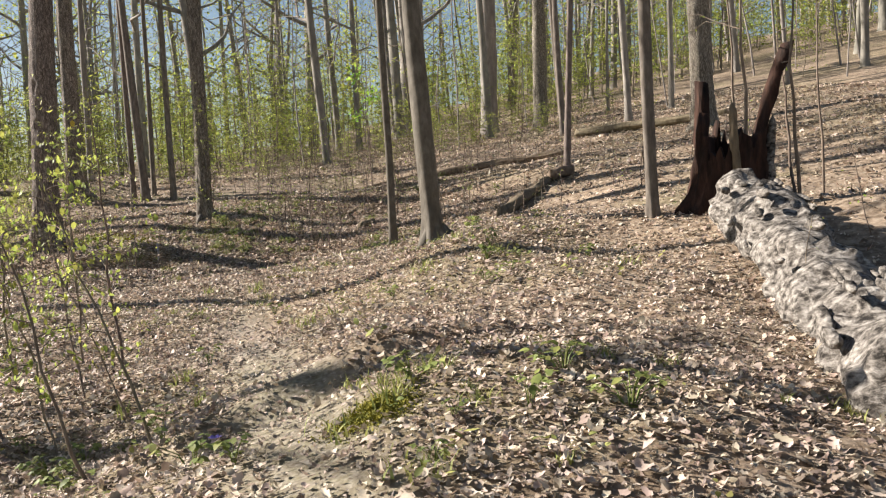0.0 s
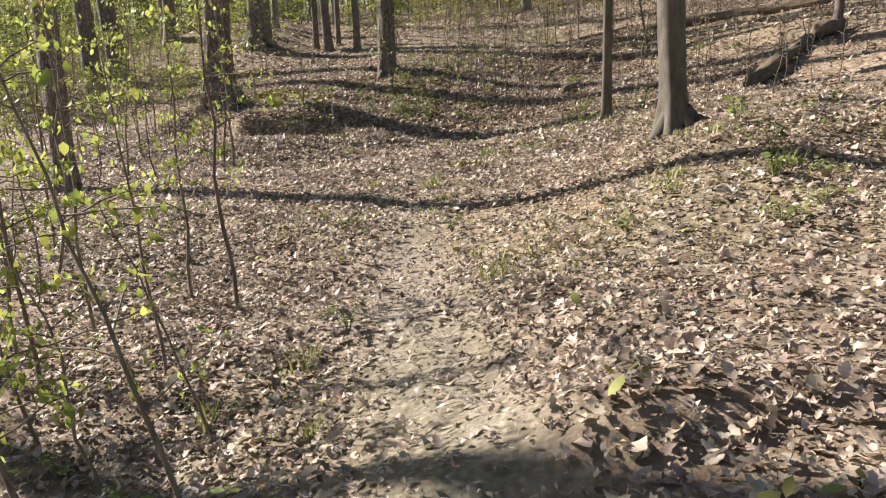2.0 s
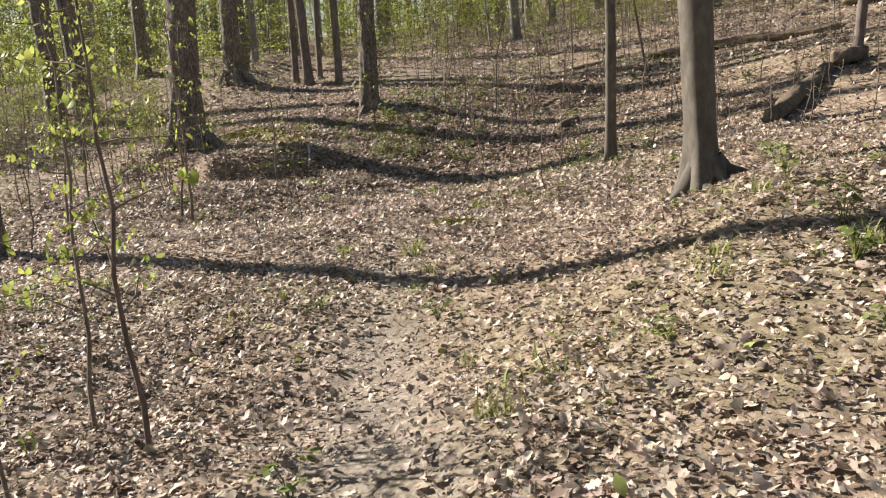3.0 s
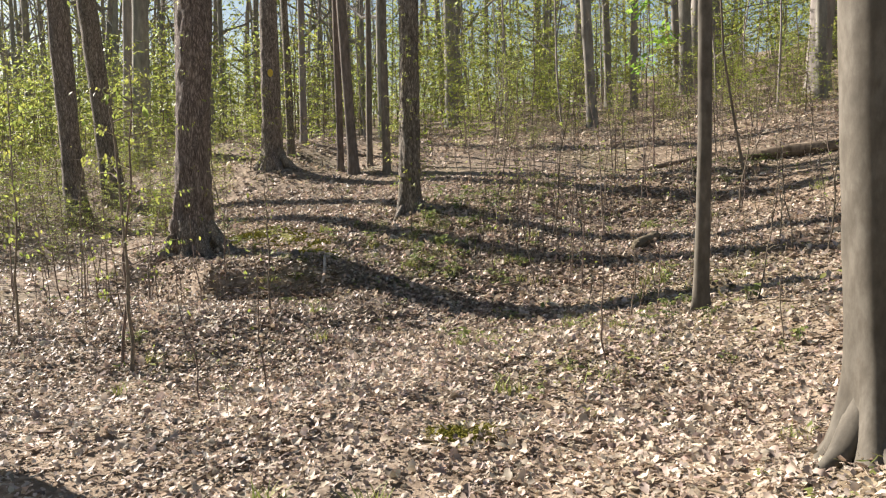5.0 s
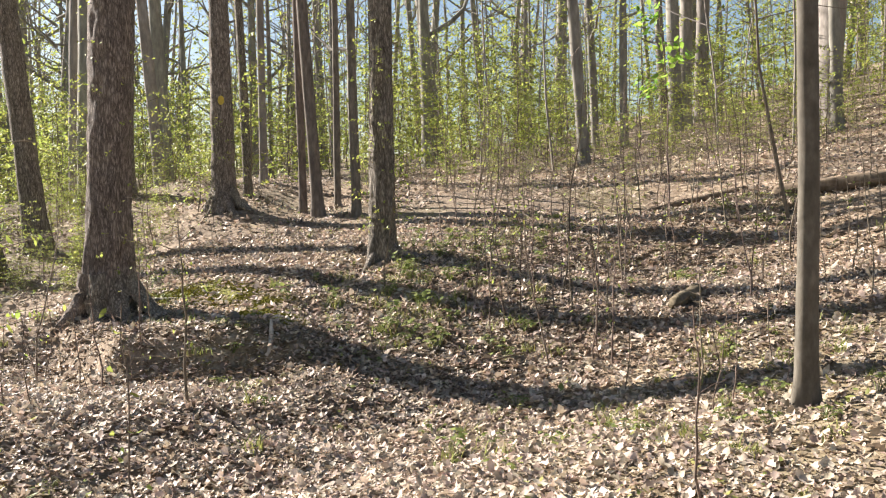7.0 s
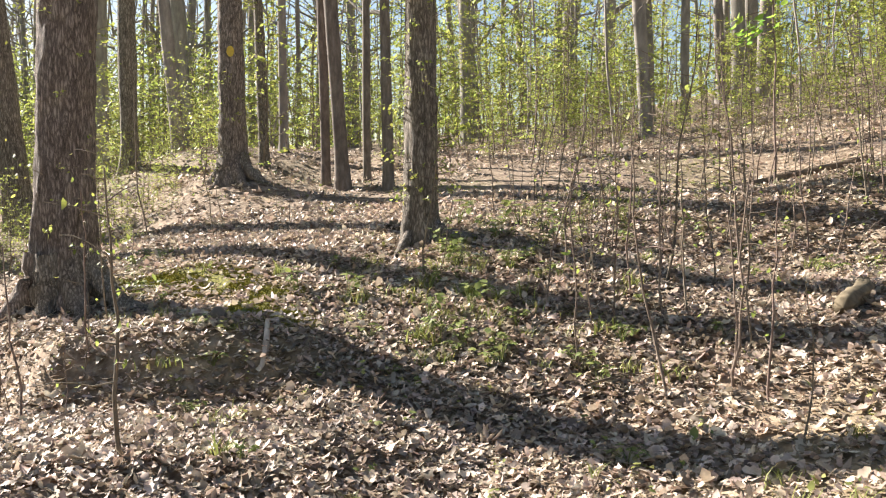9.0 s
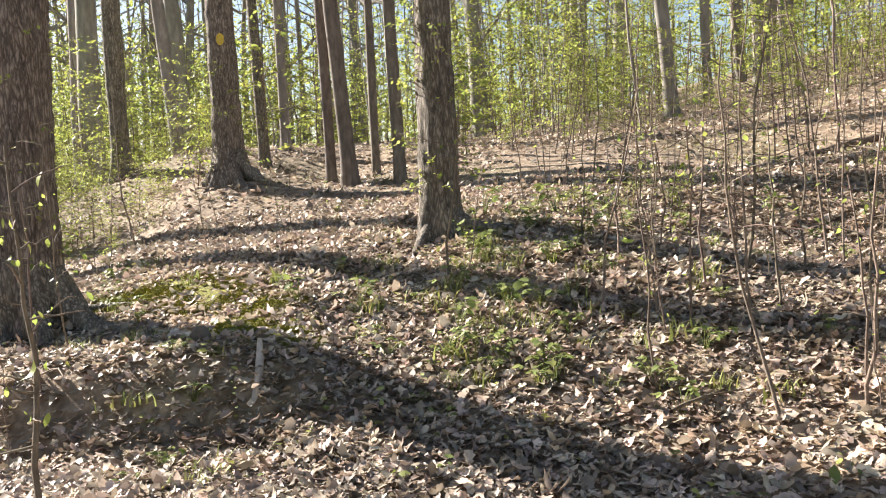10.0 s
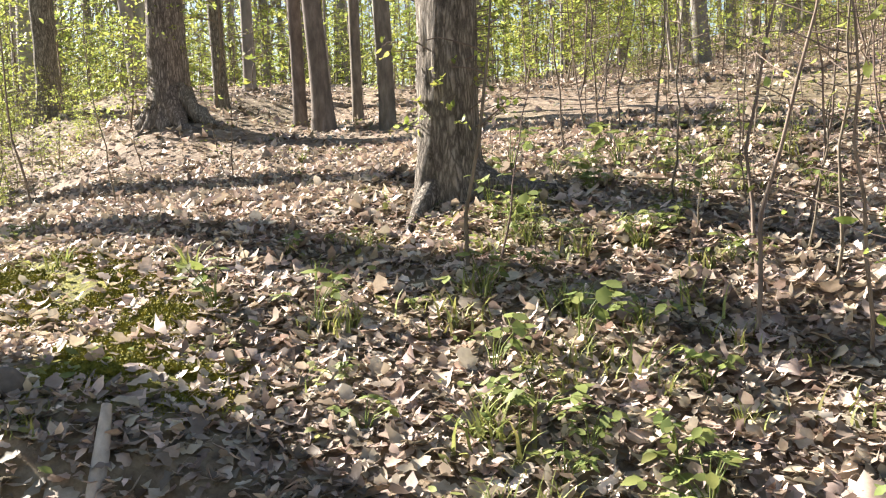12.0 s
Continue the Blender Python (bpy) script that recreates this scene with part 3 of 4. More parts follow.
# the far woods beyond
def far_woods(n, seed):
    g = np.random.default_rng(seed)
    pieces = []
    for _ in range(n):
        d, a = g.uniform(50, 125), radians(g.uniform(24, 156) if g.random() < 0.6 else g.uniform(98, 160))
        x, y = 0.5 + d * math.cos(a), 6 + d * math.sin(a)
        h, r = g.uniform(15, 23), g.uniform(0.08, 0.28)
        s = np.linspace(0, 1, 7)
        base = np.array([x, y, float(land(x, y)) - 0.3])
        p = base + np.stack([(0.5 * np.sin(s * 5 + x) + g.normal(0, 0.9)) * s, 0 * s, h * s], -1)
        pieces.append(tube(p, r * (1 - 0.85 * s), 6))
        for k in range(9):
            u = g.uniform(0.2, 0.95)
            q = base + (0.4 * math.sin(u * 5 + x) * u, 0, h * u)
            b, ln = g.uniform(0, 6.28), h * g.uniform(0.1, 0.24)
            e = np.array([ln * math.cos(b), ln * math.sin(b), ln * g.uniform(0.3, 1.0)])
            pieces.append(tube([q, q + 0.5 * e, q + e + (0, 0, 0.1 * ln)], [r * 0.35, r * 0.2, 0.01], 4))
    tagged(part("far_woods", joined(pieces), HAZED_BARK, kind="stuff"), "dense grey bare trunks of the far woods", "trees")


far_woods(330, 95)


def far_foliage(n, seed):
    """Thin spring leaf sprays hanging between the far trunks."""
    g = np.random.default_rng(seed)
    m = n // 24
    d, a = g.uniform(48, 112, m), np.radians(g.uniform(26, 150, m))
    cx, cy = 0.5 + d * np.cos(a), 6 + d * np.sin(a)
    cz = land(cx, cy) + 1 + 13 * g.random(m) ** 1.3
    at = np.repeat(np.stack([cx, cy, cz], -1), 24, 0) + g.normal(0, 1, (m * 24, 3)) * (1.3, 1.3, 0.55)
    k = len(at)
    size = g.uniform(0.16, 0.4, k)
    geo = scatter_leaves(at, size, size * 0.7, g.uniform(0, 6.28, k), g.normal(0, 0.5, k), g.normal(0, 0.5, k), g.normal(0, 0.3, k), g.normal(0, 0.3, k), SPRIG)
    tagged(part("far_foliage", geo, GREEN, smooth=False, kind="stuff"), "thin pale green spring foliage of the far woods", "foliage")


far_foliage(90000, 97)


def thicket(n, seed):
    """Thin bare poles with fine side branches between the trees."""
    g = np.random.default_rng(seed)
    pieces = []
    count = 0
    while count < n:
        d, a = 22 + 42 * g.random() ** 0.8, radians(g.uniform(28, 146))
        x, y = 0.5 + d * math.cos(a), 6 + d * math.sin(a)
        if (-10 < x < -4.5 and y + 0.75 * x < 24) or (x < -9 and y < 19) or abs(x - trail_x(y)) < 1:
            continue
        h, r = g.uniform(3.5, 11), g.uniform(0.014, 0.045)
        s = np.linspace(0, 1, 6)
        base = np.array([x, y, float(land(x, y)) - 0.2])
        way = g.normal(0, 0.06, 2) * h
        p = base + np.stack([way[0] * s + 0.15 * np.sin(s * 6 + x), way[1] * s, h * s], -1)
        pieces.append(tube(p, r * (1 - 0.8 * s), 5))
        for k in range(8):
            u = g.uniform(0.12, 0.95)
            q = np.array([np.interp(u, s, p[:, c]) for c in range(3)])
            b, ln = g.uniform(0, 6.28), h * g.uniform(0.1, 0.26)
            e = np.array([ln * math.cos(b), ln * math.sin(b), ln * g.uniform(0.1, 0.9)])
            pieces.append(tube([q, q + 0.5 * e + g.normal(0, 0.05, 3), q + e], [r * 0.4, r * 0.28, 0.004], 4))
        count += 1
    tagged(part("thicket", joined(pieces), HAZED_BARK, kind="stuff"), "thin grey bare poles and branches between the trees", "brush")


thicket(260, 96)

# ---- saplings and brush ----
def sapling_geo(h, r, seed, lean=(0, 0), branches=7, leaves=14, leaf=0.07, low=0.35, reach=0.3, flat=0.35, droop=0.5, stems=1, blade=None):
    """A thin stem with side twigs that carry layered sprays of young leaves."""
    g = np.random.default_rng(seed)
    main, twigs, at, yaw = [], [], [], []
    for st in range(stems):
        s = np.linspace(0, 1, 9)
        l2 = (lean[0] + (g.normal(0, 0.12) if stems > 1 else 0), lean[1] + (g.normal(0, 0.12) if stems > 1 else 0))
        hh = h * g.uniform(0.75, 1.0) if st else h
        p = np.stack([l2[0] * hh * s, l2[1] * hh * s, hh * s - 0.05], -1)
        p[1:, :2] += np.cumsum(g.normal(0, 0.012 * hh, (8, 2)), 0)
        p[:, 0] += 0.05 * st
        main.append(tube(p, r * (1 - 0.8 * s) + 0.0015, 6))
        for k in range(branches):
            u = low + (0.97 - low) * (k + g.random()) / branches
            q = np.array([np.interp(u, s, p[:, c]) for c in range(3)])
            a = g.uniform(0, 6.28)
            ln = h * reach * g.uniform(0.5, 1.1) * (1.15 - 0.6 * u)
            s2 = np.linspace(0, 1, 5)
            t = np.stack([q[0] + ln * s2 * np.cos(a), q[1] + ln * s2 * np.sin(a), q[2] + ln * s2 * g.uniform(0.05, 0.7) * (1 - 0.4 * s2)], -1)
            t[1:] += g.normal(0, 0.03 * ln, (4, 3))
            twigs.append(tube(t, r * 0.32 * (1 - 0.8 * s2) + 0.001, 4))
            for _ in range(leaves):
                w = g.uniform(0.25, 1.05)
                c = np.array([np.interp(w, s2, t[:, i]) for i in range(3)])
                at.append(c + g.normal(0, 1, 3) * (leaf * 0.9, leaf * 0.9, leaf * flat) - (0, 0, leaf * 0.2))
                yaw.append(a + g.normal(0, 0.9))
    geo = None
    if at:
        n = len(at)
        size = leaf * np.exp(g.normal(0, 0.25, n))
        geo = scatter_leaves(np.array(at), size, size * g.uniform(0.5, 0.75, n), np.array(yaw), g.normal(droop, 0.4, n), g.normal(0, 0.4, n), g.normal(0.2, 0.3, n), g.normal(0.5, 0.4, n), blade or OVAL)
    return joined(main), twigs, geo


def make_sapling(label, group, name="sapling", own_twigs=False, leaf_material=GREEN, **shape):
    root = thing(name, label, "sapling", group)
    stem, twigs, leaves = sapling_geo(**shape)
    part("stem", stem, TWIG, root)
    if twigs:
        for t in twigs if own_twigs else [joined(twigs)]:
            part("twig", t, TWIG, root, kind="" if own_twigs else "stuff")
    if leaves:
        part("foliage", leaves, leaf_material, root, "bright green leaves" if leaf_material is LIME else "yellow-green young leaves", kind="stuff")
    return root


def set_down(proto, used, x, y, rz=0.0, s=1.0):
    m = pose(x, y, float(ground_z(x, y)), 0, 0, rz) @ Matrix.Diagonal((s, s, s, 1))
    if used:
        return copy_thing(proto, m)
    proto.matrix_basis = m
    return proto


# leafy saplings close beside the trail: x, y, height, stem, lean, leafiness
BESIDE = (
    (-0.37, 5.10, 1.75, 0.010, (-0.30, 0.10), 9, 1), (-0.06, 5.22, 1.6, 0.009, (-0.34, 0.12), 6, 2), (-1.01, 5.77, 1.9, 0.010, (-0.15, 0.06), 13, 3),
    (-0.55, 7.84, 2.3, 0.013, (-0.09, 0.04), 9, 4), (-0.91, 8.16, 2.0, 0.011, (-0.11, 0.12), 12, 5), (-1.29, 6.88, 2.1, 0.011, (-0.10, -0.05), 17, 6),
    (-1.67, 7.42, 2.2, 0.011, (0.05, -0.05), 17, 7), (-1.93, 8.45, 2.2, 0.011, (0.06, 0.02), 13, 8), (-1.95, 13.82, 2.4, 0.018, (-0.06, 0.07), 7, 9),
    (-2.11, 13.99, 2.6, 0.014, (0.03, 0.07), 9, 10), (-1.32, 15.90, 1.5, 0.012, (-0.01, 0.01), 1, 11), (-1.12, 6.48, 1.5, 0.008, (-0.20, 0.00), 16, 12),
    (-0.74, 6.13, 1.3, 0.007, (-0.25, 0.00), 8, 13), (-1.32, 7.64, 2.4, 0.010, (-0.04, 0.07), 13, 14), (-0.33, 6.38, 1.1, 0.006, (-0.30, 0.05), 3, 15), (-1.64, 6.23, 1.7, 0.009, (0.01, 0.02), 17, 16),
    (-0.71, 6.97, 1.6, 0.008, (-0.11, 0.12), 6, 17), (-2.35, 9.50, 2.3, 0.011, (0.01, 0.07), 12, 18), (-3.01, 13.01, 2.2, 0.012, (0.11, 0.02), 14, 19), (-3.36, 14.55, 2.5, 0.012, (0.01, 0.02), 13, 20),
)
for x, y, h, r, lean, leaves, seed in BESIDE:
    ob = make_sapling("thin leaning sapling with yellow-green spring leaves", "saplings beside the trail", h=h, r=r, seed=100 + seed, lean=lean, own_twigs=True, branches=14, leaves=max(2, int(1.3 * leaves)), leaf=0.042, low=0.28, reach=0.28, droop=0.95)
    set_down(ob, False, x, y)
lime = make_sapling("slim sapling with a crown of big bright green leaves", "leafy saplings", h=3.3, r=0.016, seed=130, lean=(0.02, 0.0), own_twigs=True, branches=11, leaves=13, leaf=0.12, low=0.55, reach=0.24, droop=0.4, leaf_material=LIME)
set_down(lime, False, 3.95, 23.1)
# thin, nearly bare saplings by the oak
BARE = ((1.59, 17.15, 1.9, 0.013, (-0.07, 0.06)), (1.73, 18.2, 2.0, 0.012, (0.02, 0.05)), (1.21, 18.4, 1.5, 0.009, (-0.07, 0.0)), (0.42, 21.5, 1.8, 0.010, (0.0, 0.0)), (0.66, 21.45, 1.5, 0.009, (-0.04, 0.02)),
        (-4.2, 22.8, 2.6, 0.014, (0.0, 0.0)), (-2.94, 21.8, 1.3, 0.008, (-0.05, 0.0)), (1.23, 18.1, 0.8, 0.006, (-0.12, 0.0)), (-1.04, 12.97, 1.1, 0.007, (-0.15, 0.05)), (-0.65, 13.3, 1.3, 0.007, (-0.08, 0.0)),
        (2.6, 19.2, 1.6, 0.010, (0.05, 0.1)), (2.2, 20.4, 1.5, 0.009, (-0.1, 0.1)), (4.99, 20.74, 5.5, 0.035, (-0.10, 0.03)))
for k, (x, y, h, r, lean) in enumerate(BARE):
    ob = make_sapling("thin bare sapling with a few small leaves", "bare saplings", h=h, r=0.7 * r, seed=140 + k, lean=lean, own_twigs=True, branches=8, leaves=1, leaf=0.05, low=0.3, reach=0.3)
    set_down(ob, False, x, y)

SEEDLINGS = [make_sapling("thin bare woody seedling standing in the leaves", "seedlings", name="seedling", h=0.75, r=0.0042, seed=160 + k, lean=(g.normal(0, 0.12), g.normal(0, 0.12)), branches=5 + k % 3, leaves=(0, 2, 0, 1, 1)[k], leaf=0.03, low=0.3, reach=0.26) for k in range(5)]
SLENDER = [make_sapling("slender bare sapling with fine upright twigs in the leaves", "slender saplings", h=1.6, r=0.0062, seed=170 + k, lean=(g.normal(0, 0.1), g.normal(0, 0.1)), branches=9 + k, leaves=(1, 0, 2, 1, 3)[k], leaf=0.036, low=0.22, reach=0.26) for k in range(5)]
count = 0
while count < 230:
    x, y = g.uniform(-7, 9), g.uniform(5, 30)
    if abs(x - trail_x(y)) < 0.55 or (abs(x - 0.7) < (2.3 if y < 10 else 1.2) and y < 17):
        continue
    if g.random() > 0.25 + 0.75 * (y > 13) * (x > -0.5):
        continue
    set_down(SEEDLINGS[count % 5], count >= 5, x, y, g.uniform(0, 360), g.uniform(0.6, 1.7))
    count += 1

SHRUBS = [make_sapling("leafy understorey sapling with layered yellow-green leaves", "understorey brush", name="brush_sapling", h=h, r=0.02, seed=180 + k, lean=(g.normal(0, 0.08), g.normal(0, 0.08)), branches=30, leaves=15, leaf=0.098, low=0.08, reach=0.38, flat=0.3, droop=0.25, blade=BIT) for k, h in enumerate((2.6, 3.4, 2.0, 4.2, 3.0))]
FAR_BRUSH = []
for k in range(5):
    set_down(SHRUBS[k], False, (-6.2, -9.5, 7.6, 3.1, -12.0)[k], (30.5, 24.0, 31.0, 30.2, 27.5)[k], 70 * k, (0.6, 0.7, 0.6, 0.5, 0.8)[k])
count = 0
while count < 560:
    d, a = 19 + 50 * g.random() ** 1.1, radians(g.uniform(30, 148))
    x, y = 0.5 + d * math.cos(a), 6 + d * math.sin(a)
    s = g.uniform(0.55, 1.1) * (1 + 0.012 * d)
    if abs(x - trail_x(y)) < 1.2 and y < 30:
        continue
    if x > 1 and y < 31 + 0.25 * x and g.random() < (0.97 if x < 8 else 0.85):
        continue
    if (-10 < x < -4.5 and y + 0.75 * x < 24) or (x < -9 and y < 19):
        continue
    if y < 25 and x > -4.8:
        continue
    if math.hypot(x - 0.5, y - 10) > 26:
        FAR_BRUSH.append((x, y, g.uniform(0, 6.28), s))
    else:
        set_down(SHRUBS[(count + 3) % 5], True, x, y, g.uniform(0, 360), s)
    count += 1
for k in range(190):
    FAR_BRUSH.append((g.uniform(-36, -13), g.uniform(20, 50), g.uniform(0, 6.28), g.uniform(0.9, 1.6)))
# the brush farther back
def far_brush():
    kinds = [sapling_geo(h, 0.02, 190 + k, branches=30, leaves=15, leaf=0.10, low=0.08, reach=0.38, flat=0.3, droop=0.25, blade=SPRIG) for k, h in enumerate((2.6, 3.4, 4.2))]
    woods, leafs, tris, base = [], [], [], 0
    for k, (x, y, a, s) in enumerate(FAR_BRUSH):
        stem, twigs, leaves = kinds[k % 3]
        turn = s * np.array([(math.cos(a), math.sin(a), 0), (-math.sin(a), math.cos(a), 0), (0, 0, 1)])
        at = np.array([x, y, float(ground_z(x, y))])
        for v, f in [stem] + twigs[::3]:
            woods.append((v @ turn + at, f))
        leafs.append(leaves[0] @ turn + at)
        tris.append(leaves[1][0] + base)
        base += len(leaves[0])
    tagged(part("far_brush_stems", joined(woods), TWIG, kind="stuff"), "thin stems of the far understorey brush", "brush")
    tagged(part("far_brush", (np.concatenate(leafs), np.concatenate(tris)), GREEN, kind="stuff"), "pale yellow-green leaves of the far understorey brush", "brush")


far_brush()
# low brush between the marked tree and the mound, and at the foot of the slope
for k in range(80):
    x, y = g.uniform(-9.5, -4.1), g.uniform(20.3, 30)
    if math.hypot(x + 3.9, y - 25.3) < 0.8:
        continue
    set_down(SHRUBS[k % 5], True, x, y, g.uniform(0, 360), g.uniform(0.28, 0.58))
for k in range(34):
    x, y = g.uniform(-15, -8.5), g.uniform(17, 31)
    set_down(SHRUBS[k % 5], True, x, y, g.uniform(0, 360), g.uniform(0.5, 0.95))
for k in range(46):
    x, y = g.uniform(4.0, 14), g.uniform(26, 36)
    set_down(SHRUBS[k % 5], True, x, y, g.uniform(0, 360), g.uniform(0.55, 1.0))
for k in range(30):
    x, y = g.uniform(1.2, 10), g.uniform(26.5, 32)
    set_down(SHRUBS[k % 5], True, x, y, g.uniform(0, 360), g.uniform(0.28, 0.5))
for k in range(64):
    x, y = g.uniform(0.4, 6.5), g.uniform(17.6, 28)
    set_down(SLENDER[k % 5], k >= 5, x, y, g.uniform(0, 360), g.uniform(0.6, 1.35))
# bare twiggy growth round the big oak, and brush beyond it
for k in range(58):
    x, y = g.uniform(-5.6, -2.3), g.uniform(14.3, 18.7)
    if math.hypot(x + 3.38, y - 19.3) < 0.5:
        continue
    set_down((SEEDLINGS if k % 3 else SLENDER)[k % 5], True, x, y, g.uniform(0, 360), g.uniform(0.6, 1.5))
for k in range(22):
    set_down(SHRUBS[k % 5], True, g.uniform(-12, -6.6), g.uniform(20, 27), g.uniform(0, 360), g.uniform(0.5, 1.0))
# low growth on the rise by the marked tree
for k in range(26):
    x, y = g.uniform(-6.8, -4.3), g.uniform(21.5, 26)
    set_down(SHRUBS[k % 5], True, x, y, g.uniform(0, 360), g.uniform(0.22, 0.45))
# leafy brush on the sunny side of the trail
for k in range(13):
    x, y = g.uniform(-9.5, -3.9), g.uniform(12, 18.5)
    if x > -4.8 and y > 13:
        continue
    set_down(SHRUBS[k % 5], True, x, y, g.uniform(0, 360), g.uniform(0.35, 0.62))


# ---- low plants ----
def tuft_geo(blades, h, seed, width=0.006, wide=0.07):
    g = np.random.default_rng(seed)
    verts, faces = [], []
    for k in range(blades):
        a, x, y = g.uniform(0, 6.28), g.normal(0, wide * 0.45), g.normal(0, wide * 0.45)
        hh, out = h * g.uniform(0.5, 1.1), h * g.uniform(0.15, 0.8)
        b = len(verts)
        for s in (0, 0.4, 0.75, 1):
            cx, cy, cz = x + out * s * s * math.cos(a), y + out * s * s * math.sin(a), hh * (s - 0.25 * s * s)
            w = width * (1 - 0.9 * s)
            verts += [(cx - w * math.sin(a), cy + w * math.cos(a), cz - 0.01), (cx + w * math.sin(a), cy - w * math.cos(a), cz - 0.01)]
        faces += [(b + 2 * i, b + 2 * i + 1, b + 2 * i + 3, b + 2 * i + 2) for i in range(3)]
    return np.array(verts), np.array(faces)


def herb_geo(n, h, seed, leaf=0.05):
    g = np.random.default_rng(seed)
    stems, at, yaw = [], [], []
    for k in range(n):
        a, d, hh = g.uniform(0, 6.28), g.uniform(0.02, 0.11), h * g.uniform(0.5, 1.1)
        top = np.array([d * math.cos(a), d * math.sin(a), hh])
        stems.append(tube([np.array([0, 0, -0.02]), top * (0.4, 0.4, 0.6), top], [0.0022, 0.0018, 0.001], 4))
        for j in range(3):
            yaw.append(a + (j - 1) * 1.3)
            at.append(top + 0.5 * leaf * np.array([math.cos(yaw[-1]), math.sin(yaw[-1]), 0]))
    n = len(at)
    size = leaf * np.exp(g.normal(0, 0.2, n))
    return joined(stems), scatter_leaves(np.array(at), size, size * 0.75, np.array(yaw), g.normal(0.25, 0.25, n), g.normal(0, 0.25, n), g.normal(0.2, 0.2, n), g.normal(0, 0.3, n), OVAL)


TUFTS = [thing("grass_tuft", "small tuft of fresh green grass among dry leaves", "grass", "grass tufts") for _ in range(4)]
for k, root in enumerate(TUFTS):
    part("blade_clump", tuft_geo((26, 40, 16, 34)[k], (0.15, 0.12, 0.17, 0.10)[k], 200 + k, wide=(0.07, 0.11, 0.05, 0.14)[k]), GRASS, root, kind="stuff")
HERBS = [thing("herb", "low green broad-leaved woodland herb among dry leaves", "plant", "woodland herbs") for _ in range(4)]
for k, root in enumerate(HERBS):
    stems, leaves = herb_geo((8, 11, 7, 13)[k], (0.09, 0.12, 0.15, 0.08)[k], 220 + k, (0.034, 0.04, 0.045, 0.032)[k])
    part("stalk", stems, HERB, root, kind="stuff")
    part("foliage", leaves, HERB, root, kind="stuff")
TUFT_AT = ((1.08, 4.2), (1.2, 4.35), (1.32, 4.5), (0.88, 4.1), (1.22, 12.69), (-0.64, 15.24), (0.90, 8.36), (2.18, 8.43), (0.59, 10.72), (0.60, 9.77), (-0.00, 9.64), (1.24, 7.84), (-0.64, 18.93), (-0.67, 19.71), (-1.50, 19.49), (-0.12, 18.85), (-0.02, 18.07), (0.12, 18.49), (0.46, 18.38))
HERB_AT = ((0.57, 20.24), (1.02, 21.04), (-0.31, 21.12), (1.23, 4.43), (0.19, 4.44), (0.38, 4.16), (0.04, 20.96), (2.07, 3.78), (0.17, 7.22), (0.90, 20.44), (0.70, 20.74))
for k, (x, y) in enumerate(TUFT_AT):
    set_down(TUFTS[k % 4], k >= 4, x, y, g.uniform(0, 360), g.uniform(0.8, 1.4))
for k, (x, y) in enumerate(HERB_AT):
    set_down(HERBS[k % 4], k >= 4, x, y, g.uniform(0, 360), g.uniform(0.9, 1.5))
count = 0
while count < 330:
    x, y = g.uniform(-4.5, 6), g.uniform(2.6, 23)
    if worn(np.array(x), np.array(y)) > 0.3 or soft_noise(x * 0.6 + 3, y * 0.5) < g.uniform(0.35, 0.75):
        continue
    if y < 15 and g.random() < 0.5:
        continue
    kind = TUFTS if g.random() < 0.5 else HERBS
    set_down(kind[count % 4], True, x, y, g.uniform(0, 360), g.uniform(0.5, 1.15))
    count += 1

def greens(n, material, size, seed, label):
    g = np.random.default_rng(seed)
    x, y = g.uniform(-4.5, 6.5, n), g.uniform(2.2, 26, n)
    ok = (soft_noise(x * 0.6 + 3, y * 0.5) > g.uniform(0.42, 0.72, n)) & (worn(x, y) < 0.35) & (g.random(n) < np.where(y > 16, 0.7, 0.45))
    x, y = x[ok], y[ok]
    k = 4
    x, y = np.repeat(x, k) + g.normal(0, 0.035, len(x) * k), np.repeat(y, k) + g.normal(0, 0.035, len(y) * k)
    n = len(x)
    ln = size * np.exp(g.normal(0, 0.3, n))
    geo = scatter_leaves(np.stack([x, y, ground_z(x, y) + g.uniform(0.02, 0.085, n)], -1), ln, ln * 0.7, g.uniform(0, 6.28, n), g.normal(0, 0.35, n), g.normal(0, 0.35, n), g.normal(0.2, 0.3, n), g.normal(0, 0.4, n), OVAL)
    tagged(part("ground_cover", geo, material, kind="stuff"), label, "plants")


for k in range(90):
    x, y = (g.normal(0.5, 0.7), g.uniform(17.4, 19.6)) if k < 62 else (g.uniform(0.1, 2.0), g.uniform(19.6, 21.6))
    if abs(x + 0.3) < 0.4 and abs(y - 20.4) < 0.4:
        continue
    kind = TUFTS if g.random() < 0.55 else HERBS
    set_down(kind[k % 4], True, x, y, g.uniform(0, 360), g.uniform(0.6, 1.2))

greens(3000, HERB, 0.034, 71, "scattered small green seedlings among the dry leaves")
greens(2700, GRASS, 0.042, 72, "scattered yellow-green sprouts among the dry leaves")

violet = thing("violet", "small blue-violet wildflower beside the trail", "flower")
stems, leaves = herb_geo(4, 0.07, 240, 0.035)
part("stalk", stems, HERB, violet, kind="stuff")
pet = scatter_leaves(np.array([(0.02 * math.cos(a), 0.02 * math.sin(a), 0.085) for a in np.linspace(0, 6.28, 7)]), np.full(7, 0.035), np.full(7, 0.03), np.linspace(0, 6.28, 7), np.full(7, -0.3), np.zeros(7), np.zeros(7), np.zeros(7), OVAL)
part("blossom", pet, PETAL, violet, "blue-violet petals")
set_down(violet, False, 0.28, 4.72)


